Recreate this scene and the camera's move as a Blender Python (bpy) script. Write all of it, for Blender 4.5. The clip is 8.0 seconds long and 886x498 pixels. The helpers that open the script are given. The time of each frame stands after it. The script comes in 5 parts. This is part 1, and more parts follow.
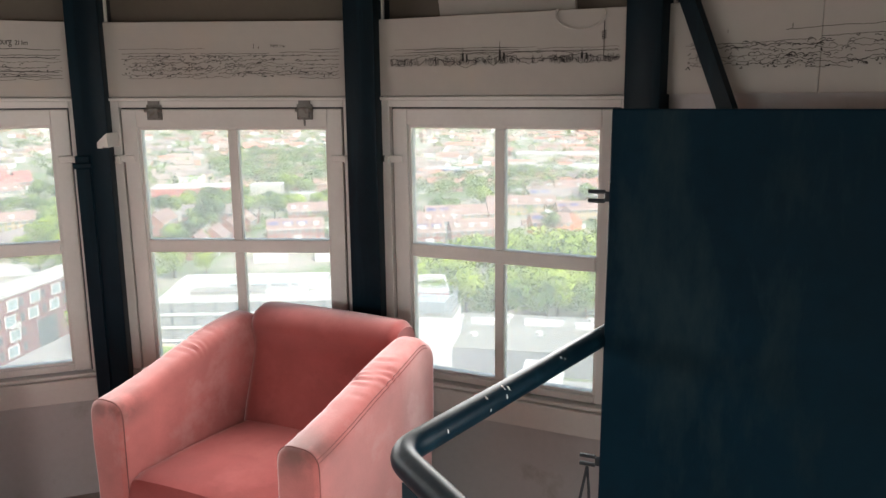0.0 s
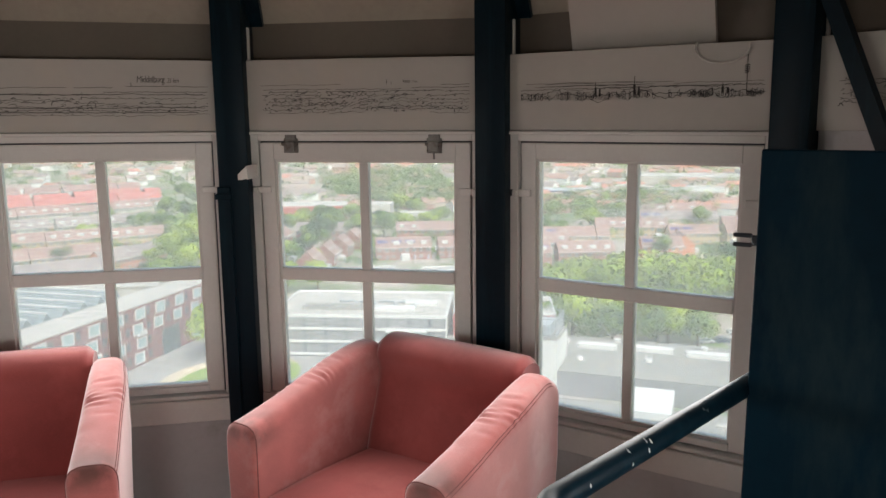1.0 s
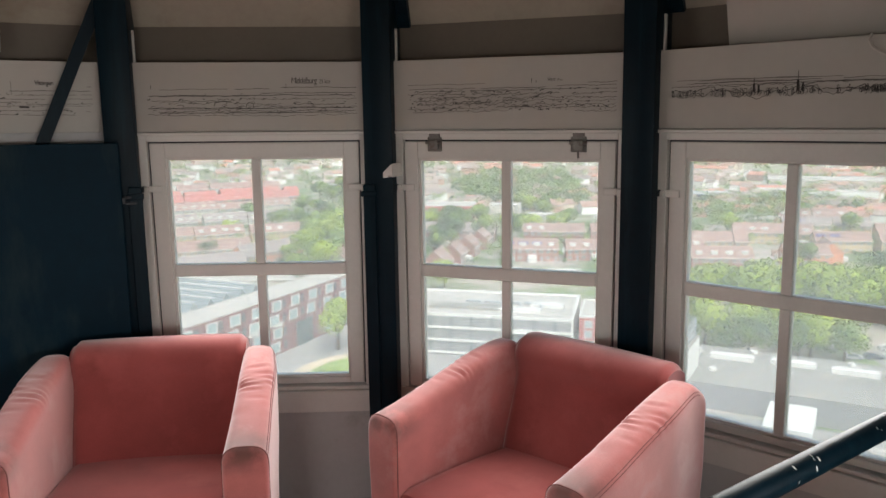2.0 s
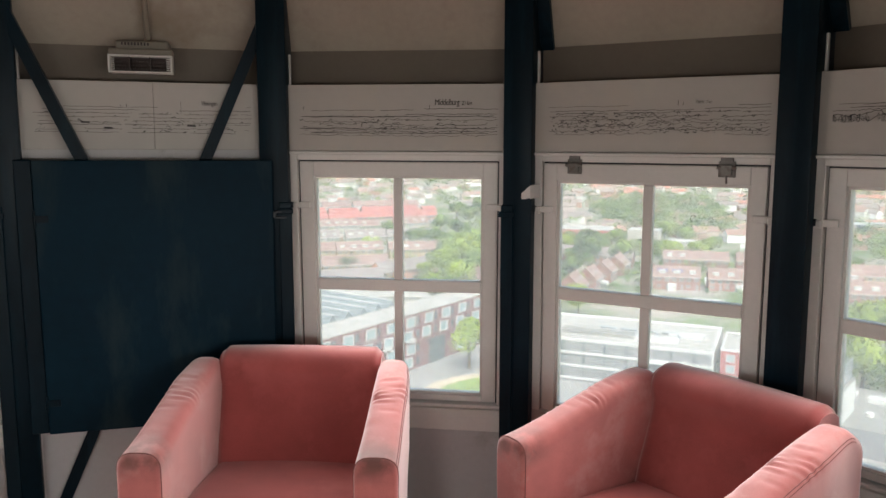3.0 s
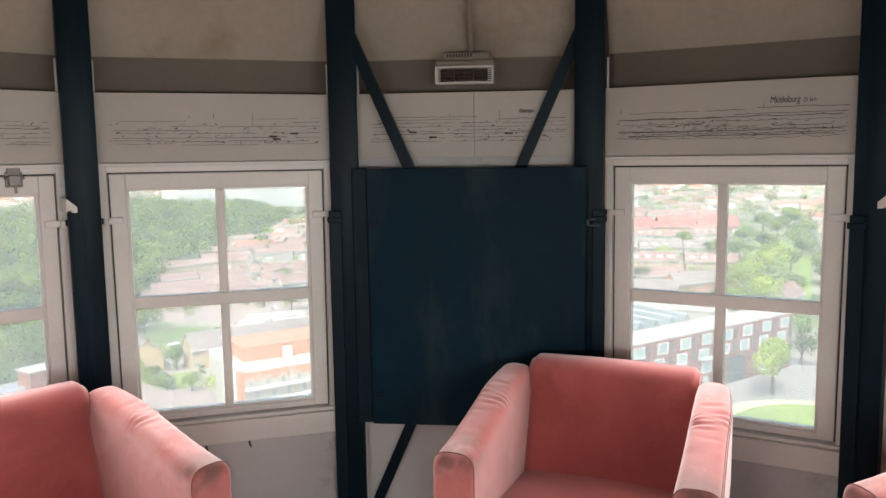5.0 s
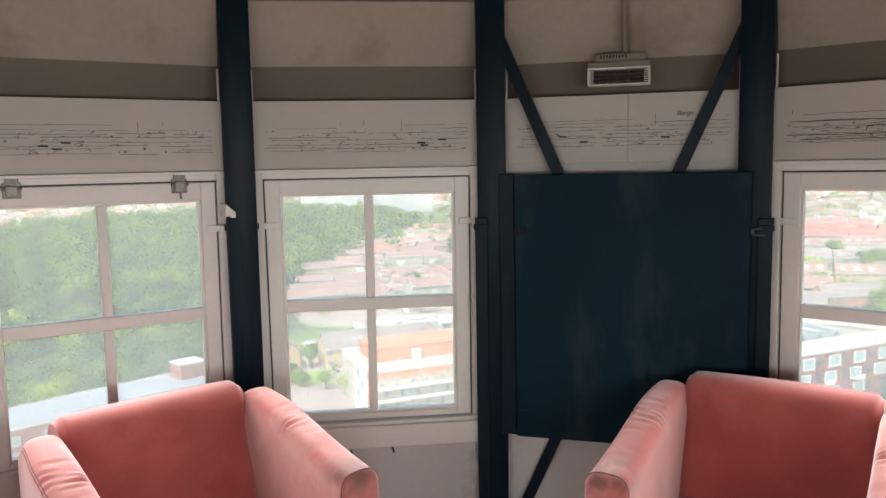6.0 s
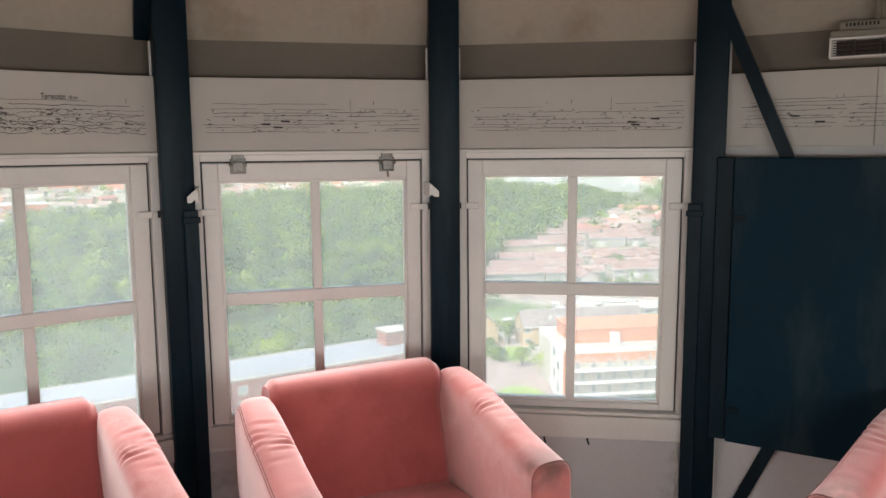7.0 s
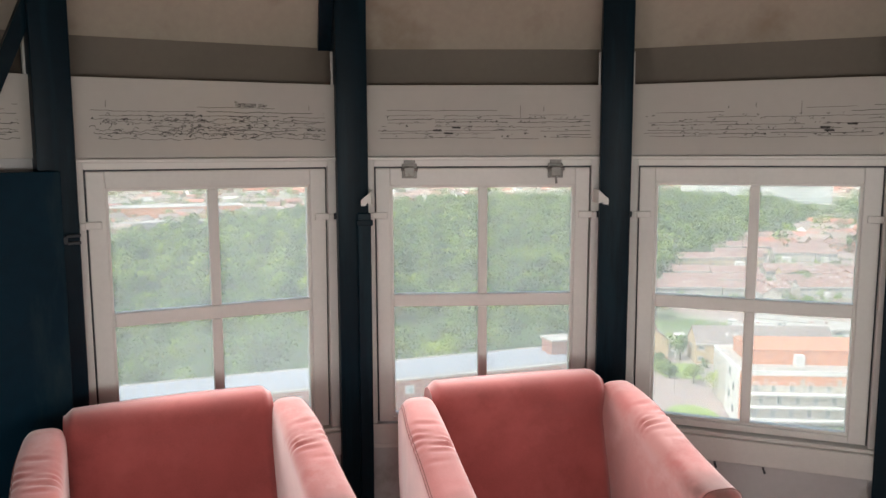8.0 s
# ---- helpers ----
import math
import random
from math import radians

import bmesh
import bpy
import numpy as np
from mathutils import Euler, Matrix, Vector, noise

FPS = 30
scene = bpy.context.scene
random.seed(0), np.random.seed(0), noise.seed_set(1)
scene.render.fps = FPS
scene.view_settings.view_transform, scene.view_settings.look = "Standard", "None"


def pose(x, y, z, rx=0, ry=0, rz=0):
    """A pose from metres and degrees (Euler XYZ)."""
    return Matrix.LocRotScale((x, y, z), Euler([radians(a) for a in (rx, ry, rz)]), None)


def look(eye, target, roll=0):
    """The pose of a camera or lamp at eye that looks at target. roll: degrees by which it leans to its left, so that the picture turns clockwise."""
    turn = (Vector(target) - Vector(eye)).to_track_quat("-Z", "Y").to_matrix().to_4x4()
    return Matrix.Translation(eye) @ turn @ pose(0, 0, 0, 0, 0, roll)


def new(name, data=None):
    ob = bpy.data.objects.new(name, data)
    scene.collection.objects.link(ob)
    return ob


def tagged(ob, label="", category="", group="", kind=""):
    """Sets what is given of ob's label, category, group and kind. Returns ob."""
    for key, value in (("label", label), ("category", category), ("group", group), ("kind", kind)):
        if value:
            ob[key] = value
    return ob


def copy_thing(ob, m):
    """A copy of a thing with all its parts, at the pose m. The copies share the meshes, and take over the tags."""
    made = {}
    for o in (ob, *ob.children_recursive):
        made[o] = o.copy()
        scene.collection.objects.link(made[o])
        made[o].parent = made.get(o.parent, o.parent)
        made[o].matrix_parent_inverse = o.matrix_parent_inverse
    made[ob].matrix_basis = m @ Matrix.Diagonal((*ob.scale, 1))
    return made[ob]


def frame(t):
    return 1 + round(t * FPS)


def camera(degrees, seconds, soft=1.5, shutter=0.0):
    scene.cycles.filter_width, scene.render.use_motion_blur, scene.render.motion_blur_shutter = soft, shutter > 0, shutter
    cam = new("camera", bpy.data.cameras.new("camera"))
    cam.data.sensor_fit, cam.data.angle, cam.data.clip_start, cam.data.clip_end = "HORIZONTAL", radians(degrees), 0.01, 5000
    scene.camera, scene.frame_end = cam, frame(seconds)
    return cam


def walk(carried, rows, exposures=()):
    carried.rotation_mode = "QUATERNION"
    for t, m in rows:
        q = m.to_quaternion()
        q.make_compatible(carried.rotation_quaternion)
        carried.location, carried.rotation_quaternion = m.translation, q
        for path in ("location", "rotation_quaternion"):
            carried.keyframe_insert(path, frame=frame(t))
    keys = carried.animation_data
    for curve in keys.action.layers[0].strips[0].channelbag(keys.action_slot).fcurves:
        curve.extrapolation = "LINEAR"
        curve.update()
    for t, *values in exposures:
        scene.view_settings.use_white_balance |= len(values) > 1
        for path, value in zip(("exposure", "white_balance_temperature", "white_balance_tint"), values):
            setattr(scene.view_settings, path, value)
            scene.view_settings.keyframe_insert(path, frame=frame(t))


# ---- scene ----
# ---- camera and its walk ----
cam = camera(59.30, 8.0)
PATH = [
    (0.0, pose(0.385, -0.810, 1.466, 79.14, 0.19, -42.59)),
    (0.5, pose(0.368, -0.785, 1.487, 80.38, 0.09, -38.17)),
    (1.0, pose(0.344, -0.753, 1.510, 80.67, 0.31, -34.69)),
    (1.5, pose(0.317, -0.724, 1.506, 80.21, 0.22, -30.63)),
    (1.7, pose(0.310, -0.722, 1.504, 80.39, 0.39, -28.51)),
    (3.0, pose(0.301, -0.721, 1.501, 82.40, -0.24, -15.20)),
    (3.5, pose(0.289, -0.715, 1.505, 82.97, -0.40, -10.49)),
    (4.0, pose(0.259, -0.701, 1.494, 82.53, -0.47, -5.86)),
    (4.5, pose(0.255, -0.667, 1.511, 81.72, 0.03, -0.76)),
    (5.0, pose(0.233, -0.617, 1.490, 83.12, 0.75, 6.10)),
    (5.2, pose(0.232, -0.642, 1.491, 83.49, 0.68, 9.01)),
    (6.3, pose(0.123, -0.524, 1.492, 83.57, 0.85, 19.12)),
    (6.5, pose(0.116, -0.512, 1.494, 83.42, 0.51, 22.59)),
    (7.0, pose(0.120, -0.482, 1.497, 82.30, 0.49, 30.47)),
    (7.5, pose(0.129, -0.464, 1.500, 82.27, 0.37, 36.30)),
    (8.0, pose(0.116, -0.463, 1.493, 82.90, 0.25, 42.92)),
]
walk(cam, PATH, exposures=((0.0, 2.03), (0.6, 1.74), (1.5, 1.6), (2.8, 1.7), (3.5, 1.85), (4.5, 1.95), (5.0, 2.0), (6.5, 2.0), (7.2, 1.92), (8.0, 1.8)))

# ---- world, sun, window lights ----
SUN_ELEV, SUN_AZ = 52.0, 262.0
world = bpy.data.worlds.new("hazy_sky")
scene.world = world
world.use_nodes = True
_nt = world.node_tree
_bg = _nt.nodes["Background"]
_sky = _nt.nodes.new("ShaderNodeTexSky")
_sky.sky_type = 'NISHITA'
_sky.sun_disc = False
_sky.sun_elevation = radians(SUN_ELEV)
_sky.sun_rotation = radians(90 - SUN_AZ)
_sky.dust_density = 3.0
_sky.air_density = 1.0
_sky.ozone_density = 1.0
_haze = _nt.nodes.new("ShaderNodeHueSaturation")     # thin white haze takes most of the blue out of the sky
_haze.inputs["Saturation"].default_value = 0.62
_nt.links.new(_sky.outputs[0], _haze.inputs["Color"])
_nt.links.new(_haze.outputs[0], _bg.inputs[0])
_bg.inputs[1].default_value = 0.12

sun_data = bpy.data.lights.new("sun", 'SUN')
sun_data.energy = 1.5
sun_data.angle = radians(20)
sun_data.color = (1.0, 0.97, 0.93)
sun = new("sun", sun_data)
_d = Vector((math.cos(radians(SUN_AZ)) * math.cos(radians(SUN_ELEV)), math.sin(radians(SUN_AZ)) * math.cos(radians(SUN_ELEV)), math.sin(radians(SUN_ELEV))))
sun.matrix_world = look((0, 0, 60), Vector((0, 0, 60)) - _d)

WINDOW_WATTS, BACK_WATTS = 1.7, 2.6

# ---- plan: a sixteen-sided tower room, walls leaning slightly in ----
APO = 2.427          # floor centre to wall at the floor
LEAN = 0.0222        # inward lean of the walls, metres per metre
WINDOW_BAYS = (1, 2, 3, 5, 6, 7)
BACK_BAYS = (11, 13, 14, 15)   # the same windows go on behind the stair
CASEMENT_BAYS = (2, 6, 10, 14)
GROUND_Z = -54.0


def bay(j, side=0.0):
    """Frame of a bay at the floor: x to the right seen from inside, y outwards, z up along the leaning wall."""
    az = radians(90 + (j - 4) * 22.5)
    n = Vector((math.cos(az), math.sin(az), 0))
    s = LEAN / math.hypot(1, LEAN)
    c = 1 / math.hypot(1, LEAN)
    x = Vector((n.y, -n.x, 0))
    y = n * c + Vector((0, 0, s))
    z = Vector((0, 0, c)) - n * s
    o = n * APO
    return Matrix(((x.x, y.x, z.x, o.x), (x.y, y.y, z.y, o.y), (x.z, y.z, z.z, o.z), (0, 0, 0, 1)))


def corner(j):
    """Frame of the corner between bay j and bay j + 1."""
    az = radians(90 + (j + 0.5 - 4) * 22.5)
    n = Vector((math.cos(az), math.sin(az), 0))
    s, c = LEAN / math.hypot(1, LEAN), 1 / math.hypot(1, LEAN)
    x, y, z, o = Vector((n.y, -n.x, 0)), n * c + Vector((0, 0, s)), Vector((0, 0, c)) - n * s, n * (APO / math.cos(radians(11.25)))
    return Matrix(((x.x, y.x, z.x, o.x), (x.y, y.y, z.y, o.y), (x.z, y.z, z.z, o.z), (0, 0, 0, 1)))


# ---- mesh helpers ----
def box(bm, x0, x1, y0, y1, z0, z1, bevel=0.0, seg=2):
    vs = [bm.verts.new((x, y, z)) for x in (x0, x1) for y in (y0, y1) for z in (z0, z1)]
    f = [(0, 1, 3, 2), (4, 6, 7, 5), (0, 4, 5, 1), (2, 3, 7, 6), (0, 2, 6, 4), (1, 5, 7, 3)]
    faces = [bm.faces.new([vs[i] for i in q]) for q in f]
    if bevel:
        es = {e for fc in faces for e in fc.edges}
        bmesh.ops.bevel(bm, geom=list(es), offset=bevel, segments=seg, affect='EDGES', profile=0.5)


def prism(bm, poly, axis, a0, a1):
    """A polygon in the two other axes, drawn out along one axis."""
    def put(p, a):
        return {'x': (a, p[0], p[1]), 'y': (p[0], a, p[1]), 'z': (p[0], p[1], a)}[axis]
    lo = [bm.verts.new(put(p, a0)) for p in poly]
    hi = [bm.verts.new(put(p, a1)) for p in poly]
    bm.faces.new(lo)
    bm.faces.new(hi[::-1])
    n = len(poly)
    for i in range(n):
        bm.faces.new((lo[i], hi[i], hi[(i + 1) % n], lo[(i + 1) % n]))


def tube(bm, pts, r, n=10):
    """A round bar along a line of points."""
    pts = [Vector(p) for p in pts]
    rings = []
    for i, p in enumerate(pts):
        d = (pts[min(i + 1, len(pts) - 1)] - pts[max(i - 1, 0)]).normalized()
        a = d.cross(Vector((0, 0, 1)))
        if a.length < 1e-3:
            a = d.cross(Vector((1, 0, 0)))
        a.normalize()
        b = d.cross(a)
        rings.append([bm.verts.new(p + (a * math.cos(k * 2 * math.pi / n) + b * math.sin(k * 2 * math.pi / n)) * r) for k in range(n)])
    for u, v in zip(rings, rings[1:]):
        for k in range(n):
            bm.faces.new((u[k], u[(k + 1) % n], v[(k + 1) % n], v[k]))
    bm.faces.new(rings[0][::-1])
    bm.faces.new(rings[-1])


def loft(bm, rings, close=True):
    vr = [[bm.verts.new(p) for p in r] for r in rings]
    n = len(rings[0])
    for u, v in zip(vr, vr[1:]):
        for k in range(n):
            bm.faces.new((u[k], u[(k + 1) % n], v[(k + 1) % n], v[k]))
    if close:
        bm.faces.new(vr[0][::-1])
        bm.faces.new(vr[-1])


def finish(name, bm, material, smooth=False):
    bmesh.ops.recalc_face_normals(bm, faces=bm.faces)
    me = bpy.data.meshes.new(name)
    bm.to_mesh(me)
    bm.free()
    if material:
        me.materials.append(material)
    if smooth:
        for p in me.polygons:
            p.use_smooth = True
        me.set_sharp_from_angle(angle=radians(38))
    return me


def part(name, bm, material, parent, label="", smooth=False):
    """One mesh object under a thing or under a part, in the thing's own frame."""
    ob = new(name, finish(name, bm, material, smooth))
    ob.parent = parent
    if label:
        ob["label"] = label
    return ob


def share(name, mesh, parent, m=None):
    ob = new(name, mesh)
    ob.parent = parent
    if m is not None:
        ob.matrix_basis = m
    return ob


def empty(name, m, label="", category="", group="", kind=""):
    ob = new(name)
    ob.matrix_basis = m
    ob.empty_display_size = 0.1
    return tagged(ob, label, category, group, kind)


def solid(name, bm, material, m=None, label="", category="", group="", kind="", smooth=False):
    ob = new(name, finish(name, bm, material, smooth))
    if m is not None:
        ob.matrix_basis = m
    return tagged(ob, label, category, group, kind)


# ---- materials ----
def surface(name, base, rough=0.6, vary=0.12, size=2.0, grain=60.0, bump=0.15, depth=0.002, metal=0.0, second=None, amount=0.0,
            patch=1.5, sheen=0.0, spec=0.5, world_space=False, coat=0.0, streak=None):
    """Painted or natural surface: base colour, broad and fine variation, worn patches of a second colour, fine relief."""
    m = bpy.data.materials.new(name)
    m.use_nodes = True
    nt = m.node_tree
    b = nt.nodes["Principled BSDF"]
    N, L = nt.nodes.new, nt.links.new
    if world_space:
        src = N("ShaderNodeNewGeometry").outputs["Position"]
    else:
        src = N("ShaderNodeTexCoord").outputs["Object"]
    info = N("ShaderNodeObjectInfo")
    add = N("ShaderNodeVectorMath")
    add.operation = 'MULTIPLY_ADD'
    comb = N("ShaderNodeCombineXYZ")
    for i in range(3):
        L(info.outputs["Random"], comb.inputs[i])
    L(comb.outputs[0], add.inputs[0])
    add.inputs[1].default_value = (17.0, 31.0, 7.0)
    L(src, add.inputs[2])
    co = add.outputs[0]

    def noise_tex(scale, detail=4.0, roughness=0.55, at=None):
        t = N("ShaderNodeTexNoise")
        t.inputs["Scale"].default_value = scale
        t.inputs["Detail"].default_value = detail
        t.inputs["Roughness"].default_value = roughness
        L(at or co, t.inputs["Vector"])
        return t.outputs["Fac"]
    big, fine = noise_tex(size), noise_tex(grain, 3.0)
    mix = N("ShaderNodeMath")
    mix.operation = 'MULTIPLY_ADD'
    L(big, mix.inputs[0])
    mix.inputs[1].default_value = 0.7
    sc = N("ShaderNodeMath")
    sc.operation = 'MULTIPLY'
    L(fine, sc.inputs[0])
    sc.inputs[1].default_value = 0.3
    L(sc.outputs[0], mix.inputs[2])
    ramp = N("ShaderNodeMapRange")
    ramp.inputs[1].default_value, ramp.inputs[2].default_value = 0.3, 0.7
    ramp.inputs[3].default_value, ramp.inputs[4].default_value = 1 - vary, 1 + vary
    L(mix.outputs[0], ramp.inputs[0])
    mul = N("ShaderNodeVectorMath")
    mul.operation = 'SCALE'
    mul.inputs[0].default_value = base
    L(ramp.outputs[0], mul.inputs["Scale"])
    col = mul.outputs[0]
    if second:
        if streak:                                     # drawn-out scuffs
            st = N("ShaderNodeVectorMath")
            st.operation = 'MULTIPLY'
            st.inputs[1].default_value = streak
            L(co, st.inputs[0])
            p = noise_tex(patch, 6.0, 0.65, st.outputs[0])
        else:
            p = noise_tex(patch, 6.0, 0.65)
        r2 = N("ShaderNodeMapRange")
        r2.inputs[1].default_value, r2.inputs[2].default_value = 0.62 - amount * 0.35, 0.70 - amount * 0.2
        L(p, r2.inputs[0])
        mx = N("ShaderNodeMix")
        mx.data_type = 'RGBA'
        L(r2.outputs[0], mx.inputs[0])
        L(col, mx.inputs[6])
        mx.inputs[7].default_value = (*second, 1)
        col = mx.outputs[2]
    L(col, b.inputs["Base Color"])
    b.inputs["Roughness"].default_value = rough
    b.inputs["Metallic"].default_value = metal
    b.inputs["Specular IOR Level"].default_value = spec
    if coat:
        b.inputs["Coat Weight"].default_value = coat
        b.inputs["Coat Roughness"].default_value = 0.15
    if sheen:
        b.inputs["Sheen Weight"].default_value = sheen
        b.inputs["Sheen Roughness"].default_value = 0.45
        b.inputs["Sheen Tint"].default_value = (1.0, 0.87, 0.86, 1)
    if bump:
        bp = N("ShaderNodeBump")
        bp.inputs["Strength"].default_value = bump
        bp.inputs["Distance"].default_value = depth
        L(mix.outputs[0], bp.inputs["Height"])
        L(bp.outputs[0], b.inputs["Normal"])
    return m


M = dict(
    post=surface("blue_black_gloss_paint", (0.0010, 0.0092, 0.0160), 0.40, 0.30, 3.0, 40, 0.35, 0.003, second=(0.003, 0.016, 0.025), amount=0.32, patch=5, spec=0.13, streak=(4.0, 4.0, 0.35)),
    shutter=surface("petrol_blue_board_paint", (0.0011, 0.0150, 0.0275), 0.52, 0.25, 2.2, 26, 0.30, 0.003, second=(0.013, 0.029, 0.037), amount=0.36, patch=2.2, spec=0.09, streak=(2.2, 2.2, 0.7)),
    white=surface("aged_white_gloss_paint", (0.655, 0.635, 0.60), 0.42, 0.07, 2.5, 70, 0.18, 0.002),
    board=surface("white_drawing_board", (0.455, 0.424, 0.386), 0.55, 0.05, 1.7, 30, 0.05, 0.001, second=(0.48, 0.435, 0.38), amount=0.15, patch=2.5),
    plaster=surface("grey_white_plaster", (0.50, 0.485, 0.48), 0.7, 0.08, 1.6, 45, 0.25, 0.003, second=(0.38, 0.36, 0.34), amount=0.12, patch=3, world_space=True),
    band=surface("taupe_beam", (0.155, 0.125, 0.096), 0.6, 0.10, 2.0, 50, 0.2, 0.002, world_space=True),
    ceiling=surface("stained_cream_ceiling_boards", (0.40, 0.345, 0.28), 0.65, 0.12, 1.3, 40, 0.2, 0.003, second=(0.31, 0.25, 0.19), amount=0.22, patch=1.6, world_space=True),
    floor=surface("worn_brown_floor", (0.33, 0.30, 0.27), 0.6, 0.25, 2.0, 40, 0.3, 0.003, world_space=True),
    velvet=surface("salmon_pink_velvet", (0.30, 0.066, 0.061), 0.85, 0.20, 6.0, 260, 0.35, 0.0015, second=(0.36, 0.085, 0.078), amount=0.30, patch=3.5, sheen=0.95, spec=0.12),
    # arms: rubbed pile, with the pale of grazing window light in the base
    velvet_arm=surface("rubbed_lit_velvet", (0.40, 0.118, 0.108), 0.85, 0.22, 6.0, 260, 0.35, 0.0015, second=(0.44, 0.185, 0.172), amount=0.30, patch=5.0, sheen=1.0, spec=0.12),
    # seat: same velvet, base and sheen darkened for the shade between the arms
    velvet_seat=surface("shaded_seat_velvet", (0.255, 0.050, 0.046), 0.85, 0.20, 6.0, 260, 0.35, 0.0015, second=(0.30, 0.070, 0.064), amount=0.30, patch=3.5, sheen=0.35, spec=0.12),
    seam=surface("dark_pink_stitching", (0.17, 0.060, 0.054), 0.9, 0.2, 20, 200, 0.3, 0.001),
    steel=surface("dull_zinc_metal", (0.20, 0.19, 0.175), 0.45, 0.25, 20, 120, 0.2, 0.001, metal=0.6, second=(0.12, 0.095, 0.075), amount=0.2, patch=25),
    dark_iron=surface("dark_painted_iron", (0.012, 0.018, 0.024), 0.45, 0.3, 20, 90, 0.3, 0.001),
    ink=surface("black_ink", (0.030, 0.026, 0.024), 0.7, 0.3, 20, 90, 0.0),
    ink_faint=surface("thin_grey_ink", (0.10, 0.09, 0.08), 0.7, 0.3, 20, 90, 0.0),
    heater=surface("taupe_heater_casing", (0.235, 0.20, 0.158), 0.5, 0.08, 8, 60, 0.1),
    heater_in=surface("dark_heater_element", (0.035, 0.022, 0.018), 0.35, 0.3, 20, 60, 0.2, metal=0.4),
    cable=surface("grey_white_cable", (0.50, 0.47, 0.43), 0.5, 0.1, 20, 60, 0.0),
)


def soil(m, colour):
    """Hand dirt on the front ends of the arms."""
    nt = m.node_tree
    N, L = nt.nodes.new, nt.links.new
    b = nt.nodes["Principled BSDF"]
    base = b.inputs["Base Color"].links[0].from_socket
    sep, tc, t = N("ShaderNodeSeparateXYZ"), N("ShaderNodeTexCoord"), N("ShaderNodeTexNoise")
    L(tc.outputs["Object"], sep.inputs[0])
    L(tc.outputs["Object"], t.inputs["Vector"])
    t.inputs["Scale"].default_value = 14.0
    t.inputs["Detail"].default_value = 5.0
    fac = None
    for src, lo, hi in ((sep.outputs[1], -0.24, -0.385), (sep.outputs[2], 0.500, 0.585), (t.outputs["Fac"], 0.30, 0.66)):
        r = N("ShaderNodeMapRange")
        r.interpolation_type = 'SMOOTHSTEP'
        r.inputs[1].default_value, r.inputs[2].default_value = lo, hi
        if lo > hi:
            r.inputs[1].default_value, r.inputs[2].default_value, r.inputs[3].default_value, r.inputs[4].default_value = hi, lo, 1.0, 0.0
        L(src, r.inputs[0])
        if fac is None:
            fac = r.outputs[0]
        else:
            p = N("ShaderNodeMath")
            p.operation = 'MULTIPLY'
            L(fac, p.inputs[0])
            L(r.outputs[0], p.inputs[1])
            fac = p.outputs[0]
    mx = N("ShaderNodeMix")
    mx.data_type = 'RGBA'
    L(fac, mx.inputs[0])
    L(base, mx.inputs[6])
    mx.inputs[7].default_value = (*colour, 1)
    L(mx.outputs[2], b.inputs["Base Color"])


soil(M["velvet_arm"], (0.155, 0.062, 0.054))


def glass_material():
    """Clear pane with a dusty film that also stands in for the haze outside."""
    m = bpy.data.materials.new("dusty_hazed_glass")
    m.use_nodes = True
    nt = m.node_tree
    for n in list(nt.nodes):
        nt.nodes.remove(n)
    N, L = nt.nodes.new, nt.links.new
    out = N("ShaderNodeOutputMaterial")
    clear, veil, gloss = N("ShaderNodeBsdfTransparent"), N("ShaderNodeBsdfTranslucent"), N("ShaderNodeBsdfGlossy")
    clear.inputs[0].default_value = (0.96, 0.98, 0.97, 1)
    veil.inputs[0].default_value = (0.95, 0.95, 0.93, 1)
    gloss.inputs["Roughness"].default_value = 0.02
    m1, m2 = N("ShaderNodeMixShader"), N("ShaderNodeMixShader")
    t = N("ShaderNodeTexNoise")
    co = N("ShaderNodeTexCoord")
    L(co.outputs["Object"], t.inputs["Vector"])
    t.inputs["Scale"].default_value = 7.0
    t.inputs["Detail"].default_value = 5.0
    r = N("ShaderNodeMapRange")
    r.inputs[1].default_value, r.inputs[2].default_value, r.inputs[3].default_value, r.inputs[4].default_value = 0.3, 0.75, DUST_HAZE[0], DUST_HAZE[1]
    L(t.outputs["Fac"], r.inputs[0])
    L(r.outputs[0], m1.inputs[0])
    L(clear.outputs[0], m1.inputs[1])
    L(veil.outputs[0], m1.inputs[2])
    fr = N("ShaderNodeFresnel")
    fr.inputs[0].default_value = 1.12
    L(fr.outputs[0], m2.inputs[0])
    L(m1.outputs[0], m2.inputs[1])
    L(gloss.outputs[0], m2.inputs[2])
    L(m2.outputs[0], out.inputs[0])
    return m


# film strength, set high enough to veil the view like haze
DUST_HAZE = (0.135, 0.165)
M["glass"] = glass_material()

# ---- large structure ----
HALF = 0.4827        # half the bay's width at the floor
WALL_T = 0.30
Z_SILL, Z_HEAD, Z_BOARD, Z_BAND = 0.395, 1.478, 1.727, 1.837
NAMES = {j: k + 1 for k, j in enumerate(range(16))}


def ring(bm, r0, r1, z0, z1, n=16):
    """A flat many-sided slab between two radii."""
    def pts(r, z):
        return [bm.verts.new((r * math.cos(radians(90 + (k + 0.5) * 360 / n)), r * math.sin(radians(90 + (k + 0.5) * 360 / n)), z)) for k in range(n)]
    lo, hi = pts(r1, z0), pts(r1, z1)
    bm.faces.new(lo[::-1])
    bm.faces.new(hi)
    for k in range(n):
        bm.faces.new((lo[k], lo[(k + 1) % n], hi[(k + 1) % n], hi[k]))


bm = bmesh.new()
ring(bm, 0, 2.70, -0.25, 0.0)
